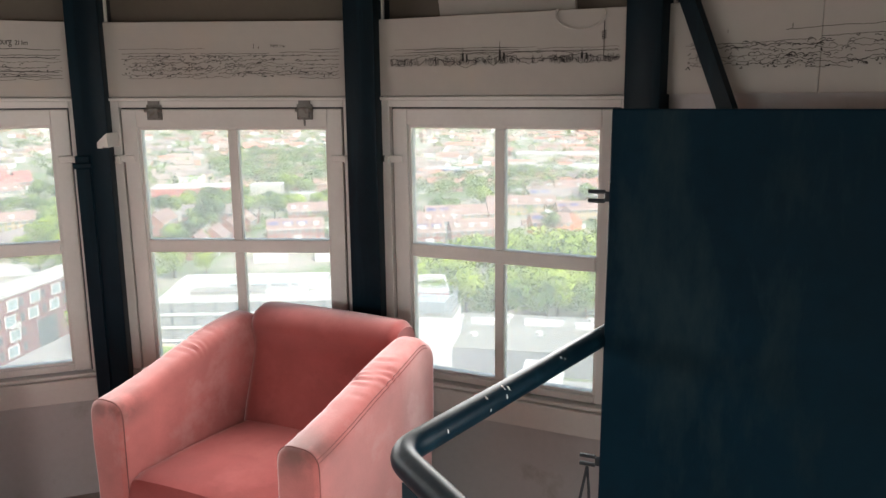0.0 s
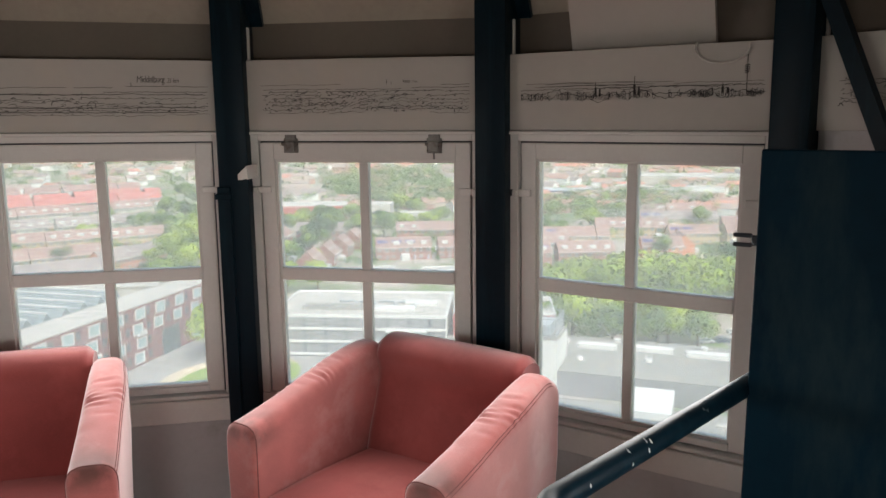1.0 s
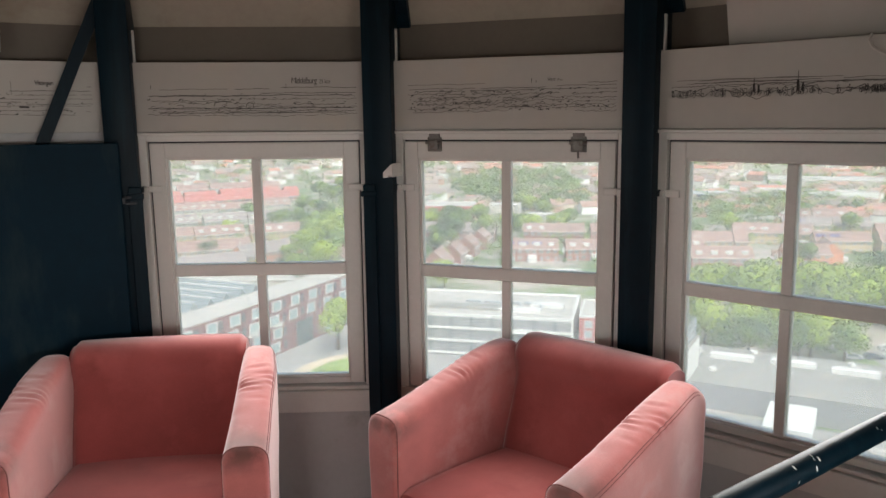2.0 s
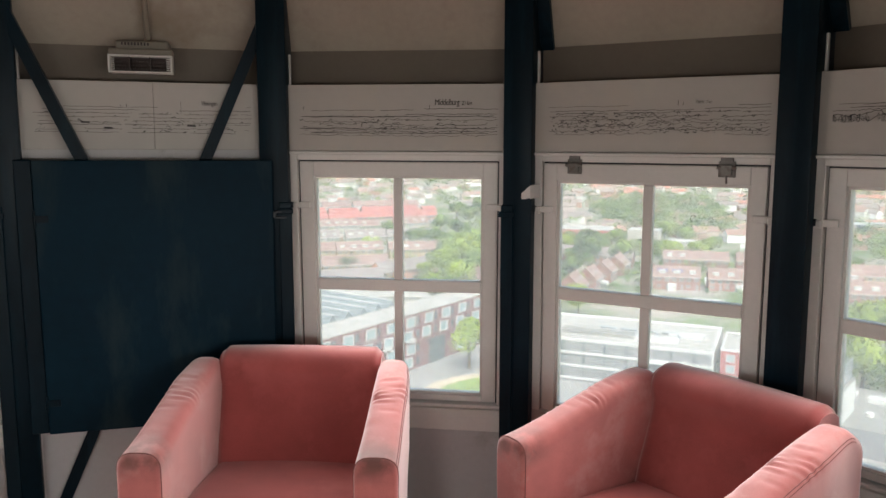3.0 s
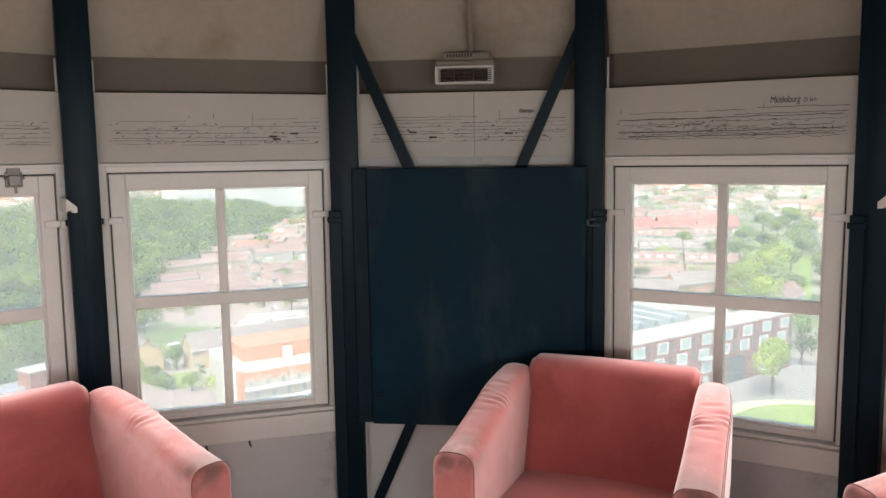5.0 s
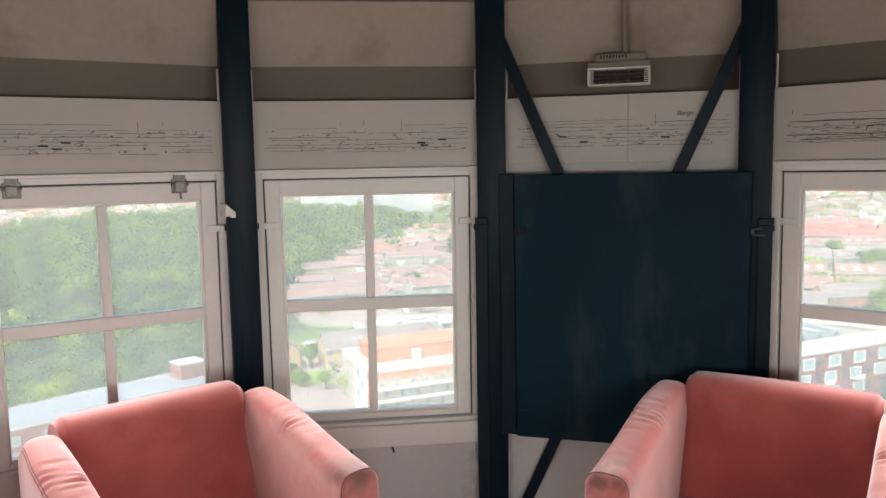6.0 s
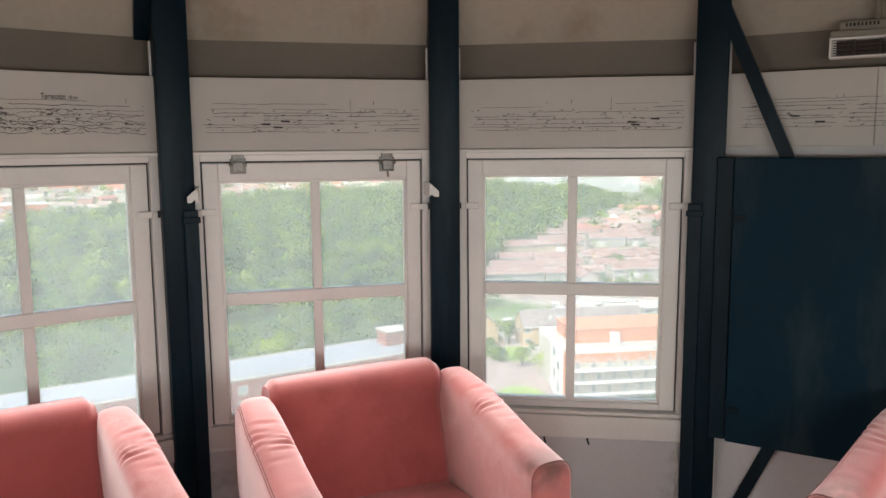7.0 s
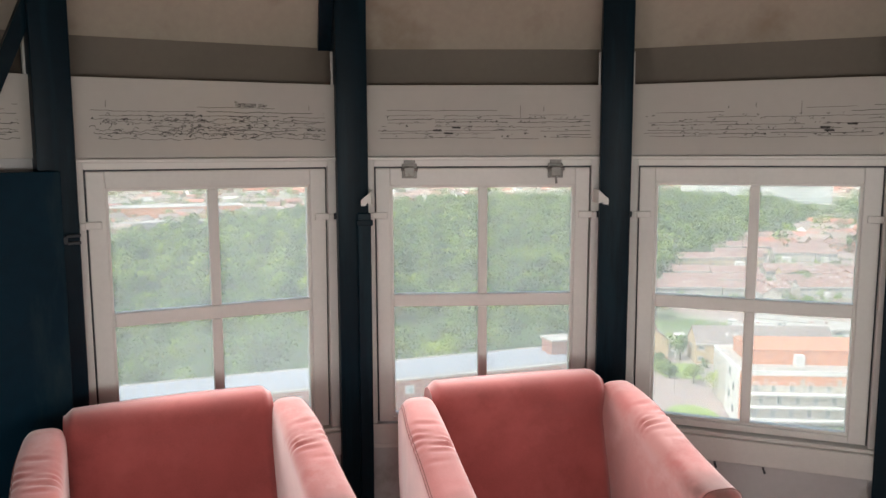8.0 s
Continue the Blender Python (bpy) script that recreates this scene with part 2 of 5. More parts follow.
solid("floor", bm, M["floor"], None, "worn brown boarded floor of the tower room", "floor", kind="structure")

# tower body below the floor, seen by nobody but it carries the room
bm = bmesh.new()
loft(bm, [[Vector((r * math.cos(radians(11.25 + 22.5 * k)), r * math.sin(radians(11.25 + 22.5 * k)), z)) for k in range(16)] for r, z in ((2.55, -0.26), (2.50, -3.0), (2.4, -6.0), (2.4, GROUND_Z))])
solid("tower_shaft", bm, M["plaster"], None, "plain rendered tower shaft below the room", "tower", kind="structure")

for j in range(16):
    m = bay(j)
    opened = j in WINDOW_BAYS + BACK_BAYS
    root = empty("wall_%d" % NAMES[j], m, "grey-white plastered wall bay between two posts", "wall", kind="structure")
    w = HALF + 0.06
    if opened:
        bm = bmesh.new()
        box(bm, -w, w, 0.0, 0.12, -0.02, Z_SILL)
        part("wall_below", bm, M["plaster"], root)
        for s in (-1, 1):
            bm = bmesh.new()
            a, b = sorted((s * 0.395, s * w))
            box(bm, a, b, 0.03, 0.075, Z_SILL, Z_HEAD)
            part("wall_side", bm, M["white"], root)
        bm = bmesh.new()
        box(bm, -w, w, 0.03, 0.12, Z_HEAD - 0.03, Z_BOARD)
        part("wall_above", bm, M["white"], root)
    else:
        bm = bmesh.new()
        box(bm, -w, w, 0.0, WALL_T, -0.02, Z_BOARD)
        part("wall_face", bm, M["plaster"], root)
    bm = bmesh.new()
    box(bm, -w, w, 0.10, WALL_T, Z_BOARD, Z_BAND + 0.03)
    part("wall_beam", bm, M["band"], root, "taupe beam above the boards")

# ceiling: sixteen steep boarded slopes
bm = bmesh.new()
for j in range(16):
    m = bay(j)
    lo_o, hi_o = Vector((0, 0.115, Z_BAND)), Vector((0, -0.95, Z_BAND + 1.75))
    for k in range(7):
        f0, f1 = k / 7, (k + 1) / 7 - 0.004
        q = []
        for f in (f0, f1):
            y = lo_o.y + (hi_o.y - lo_o.y) * f
            z = lo_o.z + (hi_o.z - lo_o.z) * f
            hw = (HALF + 0.03) * (1 + (y - LEAN * z) / APO) + 0.002
            q += [((-hw, y, z)), ((hw, y, z))]
        v = [bm.verts.new(m @ Vector(p)) for p in (q[0], q[1], q[3], q[2])]
        o = [bm.verts.new(m @ (Vector(p) + Vector((0, 0.05, 0.03)))) for p in (q[0], q[1], q[3], q[2])]
        bm.faces.new(v)
        bm.faces.new(o[::-1])
        for a in range(4):
            bm.faces.new((v[a], v[(a + 1) % 4], o[(a + 1) % 4], o[a]))
solid("ceiling", bm, M["ceiling"], None, "stained cream boarded ceiling sloping up to the peak", "ceiling", kind="structure")
bm = bmesh.new()
ring(bm, 0, 2.75, 3.62, 3.70)
solid("ceiling_top", bm, M["ceiling"], None, "flat cream boards closing the roof peak", "ceiling", kind="structure")

# posts at every corner
bm = bmesh.new()
box(bm, -0.054, 0.054, -0.085, 0.16, 0.0, 3.2, 0.007)
post_mesh = finish("timber_post", bm, M["post"], True)
bm = bmesh.new()
box(bm, -0.004, 0.004, -0.012, 0.006, 0.0, Z_BAND + 0.005, 0.002, 1)
batten_mesh = finish("batten", bm, M["white"])
for j in range(16):
    p = tagged(new("timber_post", post_mesh), "heavy timber post painted glossy blue-black, chipped and worn", "post", "posts round the room")
    p.matrix_basis = corner(j)
    for s in (-1, 1):
        b = tagged(new("batten", batten_mesh), "narrow white corner batten beside a dark post", "trim", "battens", "structure")
        b.matrix_basis = corner(j) @ pose(s * 0.059, 0.0, 0, 0, 0, 0)

# rafters beside some of the posts
for j, s in ((1, 1), (2, 1), (6, -1)):
    bm = bmesh.new()
    a, b = sorted((s * 0.0545, s * 0.100))
    prism(bm, [(0.105, 1.868), (0.060, 1.850), (0.020, 1.905), (-0.74, 3.12), (-0.58, 3.12)], 'x', a, b)
    solid("rafter", bm, M["post"], corner(j), "dark blue-black rafter rising beside a post", "rafter", "rafters")

# planks nailed on the posts below the catches
bm = bmesh.new()
box(bm, -0.024, 0.024, -0.096, -0.085, 0.0, 1.285, 0.003, 1)
PLANK = finish("post_plank", bm, M["post"])
bm = bmesh.new()
box(bm, -0.030, 0.030, -0.100, -0.096, 1.240, 1.262, 0.003, 1)
STRAP = finish("strap", bm, M["post"])
for j, x in ((2, -0.034), (3, 0.040), (4, -0.040), (6, 0.036)):
    p = tagged(new("post_plank", PLANK), "narrow blue-black plank nailed to a post", "plank", "planks on the posts")
    p.matrix_basis = corner(j) @ pose(x, 0, 0)
    share("strap", STRAP, p)

# ---- windows ----
GX, GZ0, GZ1, MZ0, MZ1 = 0.3225, 0.526, 1.374, 0.931, 0.977


def window(j, number):
    casement = j in CASEMENT_BAYS
    m = bay(j)
    root = empty("window_%d" % number, m, "white painted timber window with four dusty hazed panes" + (" and zinc bolts" if casement else ""), "window", kind="structure")
    gx = GX + (0.0025 if casement else 0)
    z0, z1 = (GZ0 - 0.005, GZ1 - 0.008) if casement else (GZ0, GZ1)
    # fixed casing
    bm = bmesh.new()
    box(bm, -0.424, -0.391, -0.012, 0.07, 0.488, 1.466, 0.002, 1)
    box(bm, 0.391, 0.424, -0.012, 0.07, 0.488, 1.466, 0.002, 1)
    box(bm, -0.391, 0.391, -0.012, 0.07, 1.443, 1.466, 0.002, 1)
    part("window_frame", bm, M["white"], root)
    # head strip between the board and the casing
    bm = bmesh.new()
    box(bm, -0.426, 0.426, -0.028, 0.10, 1.466, 1.477, 0.002, 1)
    part("head_strip", bm, M["white"], root)
    # sash: stiles and rails with a stepped inner edge
    y = -0.012 if casement else 0.0
    top, bot = 1.437, 0.494
    sash = empty("sash", Matrix.Identity(4))
    sash.parent = root
    for name, q in (("stile", (-0.385, -gx - 0.008, top, bot)), ("stile", (gx + 0.008, 0.385, top, bot)), ("top_rail", (-gx - 0.008, gx + 0.008, top, z1 + 0.008)), ("bottom_rail", (-gx - 0.008, gx + 0.008, z0 - 0.008, bot))):
        bm = bmesh.new()
        box(bm, q[0], q[1], y, y + 0.055, q[3], q[2], 0.003, 2)
        part(name, bm, M["white"], sash)
    bm = bmesh.new()
    for a, b, c, d in ((-gx - 0.008, -gx, z0, z1), (gx, gx + 0.008, z0, z1), (-gx - 0.008, gx + 0.008, z1, z1 + 0.008), (-gx - 0.008, gx + 0.008, z0 - 0.008, z0)):
        box(bm, a, b, y + 0.012, y + 0.045, c, d)
    part("glazing_bead", bm, M["white"], sash)
    bm = bmesh.new()
    box(bm, -0.0165, 0.0165, y + 0.006, y + 0.045, z0, MZ0, 0.004, 2)
    box(bm, -0.0165, 0.0165, y + 0.006, y + 0.045, MZ1, z1, 0.004, 2)
    part("upright_bar", bm, M["white"], sash)
    bm = bmesh.new()
    box(bm, -gx, gx, y + 0.005, y + 0.045, MZ0, MZ1, 0.004, 2)
    part("cross_bar", bm, M["white"], sash)
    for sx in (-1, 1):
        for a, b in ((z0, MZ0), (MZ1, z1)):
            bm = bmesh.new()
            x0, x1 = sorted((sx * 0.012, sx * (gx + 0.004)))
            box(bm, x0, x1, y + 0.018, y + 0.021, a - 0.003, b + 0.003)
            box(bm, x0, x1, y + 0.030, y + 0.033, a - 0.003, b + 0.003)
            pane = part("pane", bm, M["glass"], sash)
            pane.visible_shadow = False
    # dark strips laid in as the shadow of the gap round the sash
    bm = bmesh.new()
    for q in ((-0.3915, -0.3845, bot - 0.004, top + 0.007), (0.3845, 0.3915, bot - 0.004, top + 0.007), (-0.3845, 0.3845, top - 0.0005, top + 0.0065)):
        box(bm, q[0], q[1], 0.012, 0.05, q[2], q[3])
    part("seal", bm, M["dark_iron"], root, "dark strip standing in for the shadow gap round the sash")
    # sill and apron
    bm = bmesh.new()
    if casement:
        box(bm, -0.424, 0.424, -0.016, 0.09, 0.408, 0.487, 0.004, 2)
    else:
        box(bm, -0.424, 0.424, -0.022, 0.09, 0.474, 0.488, 0.004, 2)
        box(bm, -0.424, 0.424, -0.034, 0.0, 0.385, 0.473, 0.004, 2)
    part("window_sill", bm, M["white"], root)
    bm = bmesh.new()
    box(bm, -0.424, 0.424, -0.006, 0.09, 0.44 if not casement else 0.39, 0.4735 if not casement else 0.4075)
    part("apron_strip", bm, M["white"], root)
    # hook plates on both stiles
    for s in (-1, 1):
        bm = bmesh.new()
        box(bm, -0.034, 0.030, -0.010, 0.0, -0.012, 0.012, 0.003, 2)
        box(bm, 0.014, 0.030, -0.022, -0.008, -0.016, 0.010, 0.003, 2)
        tube(bm, [(0.022, -0.024, -0.004), (0.022, -0.006, -0.004)], 0.0065, 8)
        h = part("hook_plate", bm, M["white"], root, "white painted latch plate")
        bm = bmesh.new()
        box(bm, 0.031, 0.042, -0.020, -0.002, -0.010, 0.012, 0.002, 1)
        tube(bm, [(0.036, -0.024, 0.001), (0.036, -0.004, 0.001)], 0.0045, 6)
        part("catch", bm, M["dark_iron"], h, "dark iron catch")
        h.matrix_basis = pose(s * 0.378, y - 0.002, 1.268) @ Matrix.Diagonal((s, 1, 1, 1))
    if casement:
        for x in (-0.264, 0.259):
            bm = bmesh.new()
            box(bm, -0.027, 0.027, -0.006, 0.0, -0.030, 0.022, 0.002, 1)
            box(bm, -0.018, 0.018, -0.022, -0.006, -0.024, 0.012, 0.003, 2)
            tube(bm, [(-0.03, -0.016, 0.002), (0.03, -0.016, 0.002)], 0.006, 8)
            box(bm, -0.020, 0.020, -0.010, 0.0, 0.020, 0.040, 0.002, 1)
            if x > 0:
                tube(bm, [(0.0, -0.018, -0.02), (0.002, -0.02, -0.05)], 0.004, 6)
            b = part("bolt", bm, M["steel"], root, "zinc surface bolt")
            b.matrix_basis = pose(x, y, 1.431)
        for s in ((-1, 1) if j == 6 else (-1,)):
            bm = bmesh.new()
            prism(bm, [(-0.024, 0.006), (-0.010, 0.018), (0.010, 0.036), (0.012, -0.012), (-0.002, -0.004), (-0.010, -0.014), (-0.024, -0.014)], 'y', -0.094, -0.004)
            w = part("wedge", bm, M["white"], root, "small white wooden stop")
            w.matrix_basis = pose(s * 0.408, y, 1.325) @ Matrix.Diagonal((-s, 1, 1, 1))
    # daylight of the sky entering through this opening
    ld = bpy.data.lights.new("window_daylight", 'AREA')
    ld.shape, ld.size, ld.size_y, ld.energy = 'RECTANGLE', 0.62, 0.50, WINDOW_WATTS if j in WINDOW_BAYS else BACK_WATTS
    ld.spread = radians(130 if j in WINDOW_BAYS else 112)
    ld.color = (1.0, 0.965, 0.94)
    lo = new("window_daylight", ld)
    c = m @ Vector((0, -0.19, 1.10))
    lo.matrix_world = look(c, c - (m.to_3x3() @ Vector((0, 1, 0.50 if j in WINDOW_BAYS else 0.45))))


for k, j in enumerate(WINDOW_BAYS + BACK_BAYS):
    window(j, k + 1)

# ---- drawing boards with an ink panorama ----
def stroke(bm, pts, w, y=-0.0025):
    for (x0, z0), (x1, z1) in zip(pts, pts[1:]):
        dx, dz = x1 - x0, z1 - z0
        d = math.hypot(dx, dz) or 1e-6
        nx, nz = -dz / d * w / 2, dx / d * w / 2
        bm.faces.new([bm.verts.new(p) for p in ((x0 - nx, y, z0 - nz), (x1 - nx, y, z1 - nz), (x1 + nx, y, z1 + nz), (x0 + nx, y, z0 + nz))])


def wander(rng, x0, x1, z, amp, step):
    pts, x, dz = [], x0, 0.0
    while x < x1:
        dz = dz * 0.72 + rng.uniform(-amp, amp)
        pts.append((x, z + dz))
        x += step * rng.uniform(0.5, 1.5)
    return pts


def text_mesh(name, body, size, material):
    cu = bpy.data.curves.new(name, 'FONT')
    cu.body, cu.size, cu.shear, cu.space_character = body, size * 1.32, 0.12, 0.88
    ob = bpy.data.objects.new(name, cu)
    scene.collection.objects.link(ob)
    me = bpy.data.meshes.new_from_object(ob.evaluated_get(bpy.context.evaluated_depsgraph_get()))
    bpy.data.objects.remove(ob)
    me.materials.append(material)
    return me


def ink_ground(bm, bm2, rng, x0, x1, zmid, kind):
    """Horizon lines, fields, rows of bushes and roofs as pen strokes."""
    if kind == "skyline":
        for z in (0.030, 0.022, 0.014):
            for k in range(4):
                a = rng.uniform(x0, x1 - 0.2)
                stroke(bm2, wander(rng, a, min(x1, a + rng.uniform(0.15, 0.4)), zmid + z, 0.0015, 0.02), 0.0013)
        stroke(bm, wander(rng, x0, x1, zmid + 0.012, 0.003, 0.006), 0.0013)
        stroke(bm, wander(rng, x0, x1, zmid - 0.004, 0.006, 0.008), 0.0017)
        stroke(bm, wander(rng, x0, x1, zmid - 0.014, 0.009, 0.010), 0.0015)
        for x, h in ((-0.115, 0.034), (0.010, 0.046), (0.27, 0.020)):
            stroke(bm, [(x, zmid - 0.01), (x, zmid + h * 0.45)], 0.007)
            stroke(bm, [(x, zmid + h * 0.4), (x, zmid + h)], 0.0018)
            stroke(bm, [(x + 0.014, zmid - 0.012), (x + 0.014, zmid + h * 0.3)], 0.006)
        # a mast with a round lantern
        stroke(bm, [(0.335, zmid - 0.005), (0.335, zmid + 0.095)], 0.0022)
        for q in range(5):
            stroke(bm, [(0.328, zmid + 0.045 + q * 0.005), (0.342, zmid + 0.047 + q * 0.005)], 0.0026)
        for k in range(110):
            x = rng.uniform(x0, x1)
            w = rng.uniform(0.004, 0.010)
            zb = zmid - 0.012 - 0.010 * rng.random()
            stroke(bm, [(x, zb), (x, zmid + rng.uniform(-0.014, 0.004)), (x + w, zmid + rng.uniform(-0.012, 0.006)), (x + w, zb + 0.002), (x + 0.3 * w, zb - 0.002)], 0.0013)
        return
    rows = {"fields": 8, "flat": 8, "woods": 9, "town": 9}[kind]
    for k in range(rows):
        z = zmid + 0.045 - 0.095 * k / (rows - 1)
        x = x0 + rng.uniform(0, 0.05)
        while x < x1:
            e = min(x1, x + rng.uniform(0.10, 0.42))
            if kind == "flat":
                amp, step = 0.0011, 0.010
            elif kind == "fields":
                amp, step = (0.0012 if k < 3 else 0.0026), 0.007
            else:
                amp, step = (0.0012 if k < 3 else 0.0028), 0.005
            if rng.random() < (0.92 if k > 1 else 0.75):
                stroke(bm if rng.random() < 0.62 else bm2, wander(rng, x, e, z + rng.uniform(-0.004, 0.004), amp, step), rng.choice((0.0012, 0.0016, 0.0013)))
            x = e + rng.uniform(0.0, 0.05)
    # short dark scribbles along the rows
    for k in range({"fields": 50, "flat": 60, "woods": 110, "town": 90}[kind]):
        x = rng.uniform(x0, x1 - 0.02)
        z = zmid + 0.045 - 0.095 * rng.choice((0.25, 0.4, 0.55, 0.7, 0.85, 0.95)) + rng.uniform(-0.002, 0.002)
        pts = [(x, z)]
        for i in range(rng.randint(2, 5)):
            pts.append((pts[-1][0] + rng.uniform(-0.001, 0.005), z + rng.uniform(-0.003, 0.005)))
        stroke(bm, pts, rng.choice((0.0013, 0.0018, 0.0024)))
    # bushes, arches and little houses
    n = {"fields": 34, "flat": 16, "woods": 120, "town": 100}[kind]
    for k in range(n):
        x = rng.gauss(x0 + (x1 - x0) * 0.42, (x1 - x0) * 0.24)
        if not x0 < x < x1 - 0.03:
            continue
        z = zmid + rng.uniform(-0.045, 0.018)
        r = rng.uniform(0.003, 0.010)
        a0 = rng.uniform(-0.4, 0.6)
        stroke(bm if rng.random() < 0.7 else bm2, [(x + r * math.cos(a0 + i * 0.55) * rng.uniform(0.8, 1.2), z + 0.7 * r * math.sin(a0 + i * 0.55)) for i in range(7)], 0.0015)
    if kind == "fields":               # a row of round-topped trees and long field edges
        x = x0 + 0.10
        while x < x1 - 0.12:
            w = rng.uniform(0.018, 0.07)
            h = rng.uniform(0.008, 0.024)
            zb = zmid - 0.022 + rng.uniform(-0.006, 0.006)
            if rng.random() < 0.7:
                stroke(bm, [(x + w * 0.5 * (1 - math.cos(math.pi * q / 8)) + rng.uniform(-0.002, 0.002), zb + h * math.sin(math.pi * q / 8) ** 0.5 + rng.uniform(-0.002, 0.002)) for q in range(rng.choice((0, 0, 2)), rng.choice((6, 8, 9)))], rng.choice((0.0014, 0.0018, 0.0024)))
            x += w * rng.uniform(1.0, 1.7)
        for z in (zmid + 0.02, zmid - 0.026, zmid - 0.042):
            stroke(bm, wander(rng, x0 + rng.uniform(0, 0.05), x1 - rng.uniform(0, 0.05), z, 0.0014, 0.012), 0.0020)
    for k in range(2):
        x = rng.uniform(x0, x1 - 0.05)
        stroke(bm, [(x, zmid + 0.045), (x, zmid + 0.045 + rng.uniform(0.006, 0.02))], 0.0017)
    if kind == "flat":
        for k in range(3):
            x = rng.uniform(x0 + 0.1, x1 - 0.1)
            stroke(bm, [(x, zmid - 0.012 - 0.01 * k), (x + 0.03, zmid - 0.013 - 0.01 * k)], 0.006)
        stroke(bm, [(0.13, zmid + 0.02), (0.13, zmid + 0.065)], 0.0011)


PANELS = {   # bay: (kind of landscape, words, place of the words, size)
    0: ("town", None, 0, 0), 1: ("skyline", None, 0, 0), 2: ("woods", "Veere 17 km", 0.180, 0.013), 3: ("fields", "Middelburg 21 km", 0.177, 0.024),
    4: ("flat", "Vlissingen", 0.232, 0.018), 5: ("flat", None, 0, 0), 6: ("flat", None, 0, 0), 7: ("woods", "Terneuzen 18 km", 0.104, 0.019), 8: ("fields", None, 0, 0)}
for j, (kind, words, tx, ts) in PANELS.items():
    rng = random.Random(100 + j)
    m = bay(j)
    root = empty("drawing_board", m @ pose(0, -0.018, 0), "white board with an ink horizon drawing" + (" and a town's name" if words else ""), "wall panel", "panorama boards")
    half = 0.422
    if j in (0, 4, 8):
        seam_x = 0.034 if j == 4 else 0.0
        for a, b in ((-half, seam_x - 0.0005), (seam_x + 0.0005, half)):
            bm = bmesh.new()
            box(bm, a, b, 0.0, 0.017, Z_HEAD + 0.002, Z_BOARD, 0.0015, 1)
            part("panel", bm, M["board"], root)
    else:
        bm = bmesh.new()
        box(bm, -half, half, 0.0, 0.017, Z_HEAD + 0.001, Z_BOARD, 0.0015, 1)
        part("panel", bm, M["board"], root)
    bm, bm2 = bmesh.new(), bmesh.new()
    ink_ground(bm, bm2, rng, -0.375, 0.385, 1.592 + {1: 0.004, 3: -0.004}.get(j, 0), kind)
    tagged(part("ink_drawing", bm, M["ink"], root), kind="stuff")
    tagged(part("faint_drawing", bm2, M["ink_faint"], root), kind="stuff")
    if words:
        tz = {2: 1.642, 3: 1.650}.get(j, 1.645)
        town, dist = (words.split(" ", 1) + [""])[:2]
        me = text_mesh("lettering", town, ts, M["ink"])
        share("lettering", me, root, pose(tx - 0.03, -0.0032, tz, 90, 0, 0) @ Matrix.Diagonal((0.74, 1, 1, 1)))
        if dist:
            wide = 0.74 * max(v.co.x for v in me.vertices)
            share("lettering", text_mesh("lettering", dist, ts * 0.68, M["ink"]), root, pose(tx - 0.03 + wide + ts * 0.3, -0.0032, tz, 90, 0, 0) @ Matrix.Diagonal((0.8, 1, 1, 1)))

# ---- blue shutters and their cross braces ----
def shutter(m, hinge_left, label):
    """A ledged board shutter: x across from the free or hinged edge, y outwards, z up; its face is at y = 0."""
    root = empty("shutter", m, label, "shutter", "blue shutters")
    w = 0.824
    bm = bmesh.new()
    box(bm, 0, w, 0.0, 0.024, 0.440, 1.4445, 0.004, 2)
    part("panel", bm, M["shutter"], root)
    x_free = w if hinge_left else 0.0
    d = 1 if hinge_left else -1
    for z in (1.238, 0.56):
        bm = bmesh.new()
        box(bm, -0.035, 0.012, -0.006, 0.004, -0.012, 0.012, 0.003, 2)
        box(bm, 0.010, 0.052, -0.006, 0.004, 0.006, 0.016, 0.003, 2)
        box(bm, 0.010, 0.052, -0.006, 0.004, -0.016, -0.006, 0.003, 2)
        f = part("fork_catch", bm, M["dark_iron"], root, "dark iron forked catch")
        f.matrix_basis = pose(x_free, 0.010, z) @ Matrix.Diagonal((d, 1, 1, 1))
        bm = bmesh.new()
        tube(bm, [(0, 0, -0.03), (0, 0, 0.03)], 0.005, 8)
        box(bm, 0.0, 0.045, -0.002, 0.003, -0.012, 0.012, 0.001, 1)
        h = part("hinge", bm, M["post"], root, "painted hinge")
        h.matrix_basis = pose(w - x_free, -0.004, z) @ Matrix.Diagonal((d, 1, 1, 1))
    return root


def braces(j):
    for s in (-1, 1):
        bm = bmesh.new()
        a, b = Vector((-s * 0.441, 0, 1.975)), Vector((s * 0.385, 0, 0.06))
        d = (b - a).normalized()
        p = Vector((d.z, 0, -d.x)) * 0.021
        y0, y1 = (-0.075, -0.045) if s > 0 else (-0.045, -0.02)
        q = [(a + p), (a - p), (b - p), (b + p)]
        prism(bm, [(v.x, v.z) for v in q], 'y', y0, y1)
        solid("cross_brace", bm, M["post"], bay(j), "diagonal cross brace painted blue-black between two posts", "brace", "cross braces")


for j in (0, 4, 8):
    braces(j)
bm = bmesh.new()
box(bm, -0.432, -0.374, -0.090, -0.060, 0.440, 1.446, 0.003, 1)
solid("shutter_jamb", bm, M["post"], bay(4), "dark blue-black jamb board behind the closed shutter", "jamb")
shutter(bay(4) @ pose(-0.371, -0.107, 0), True, "closed petrol-blue board shutter with scuffed paint between posts")
shutter(bay(8) @ pose(-0.365, -0.112, 0), True, "petrol-blue board shutter in deep shade beside a window")
_free, _hinge = Vector((1.915, 0.275)), Vector((2.255, -0.480))
_a = math.degrees(math.atan2(_hinge.y - _free.y, _hinge.x - _free.x))
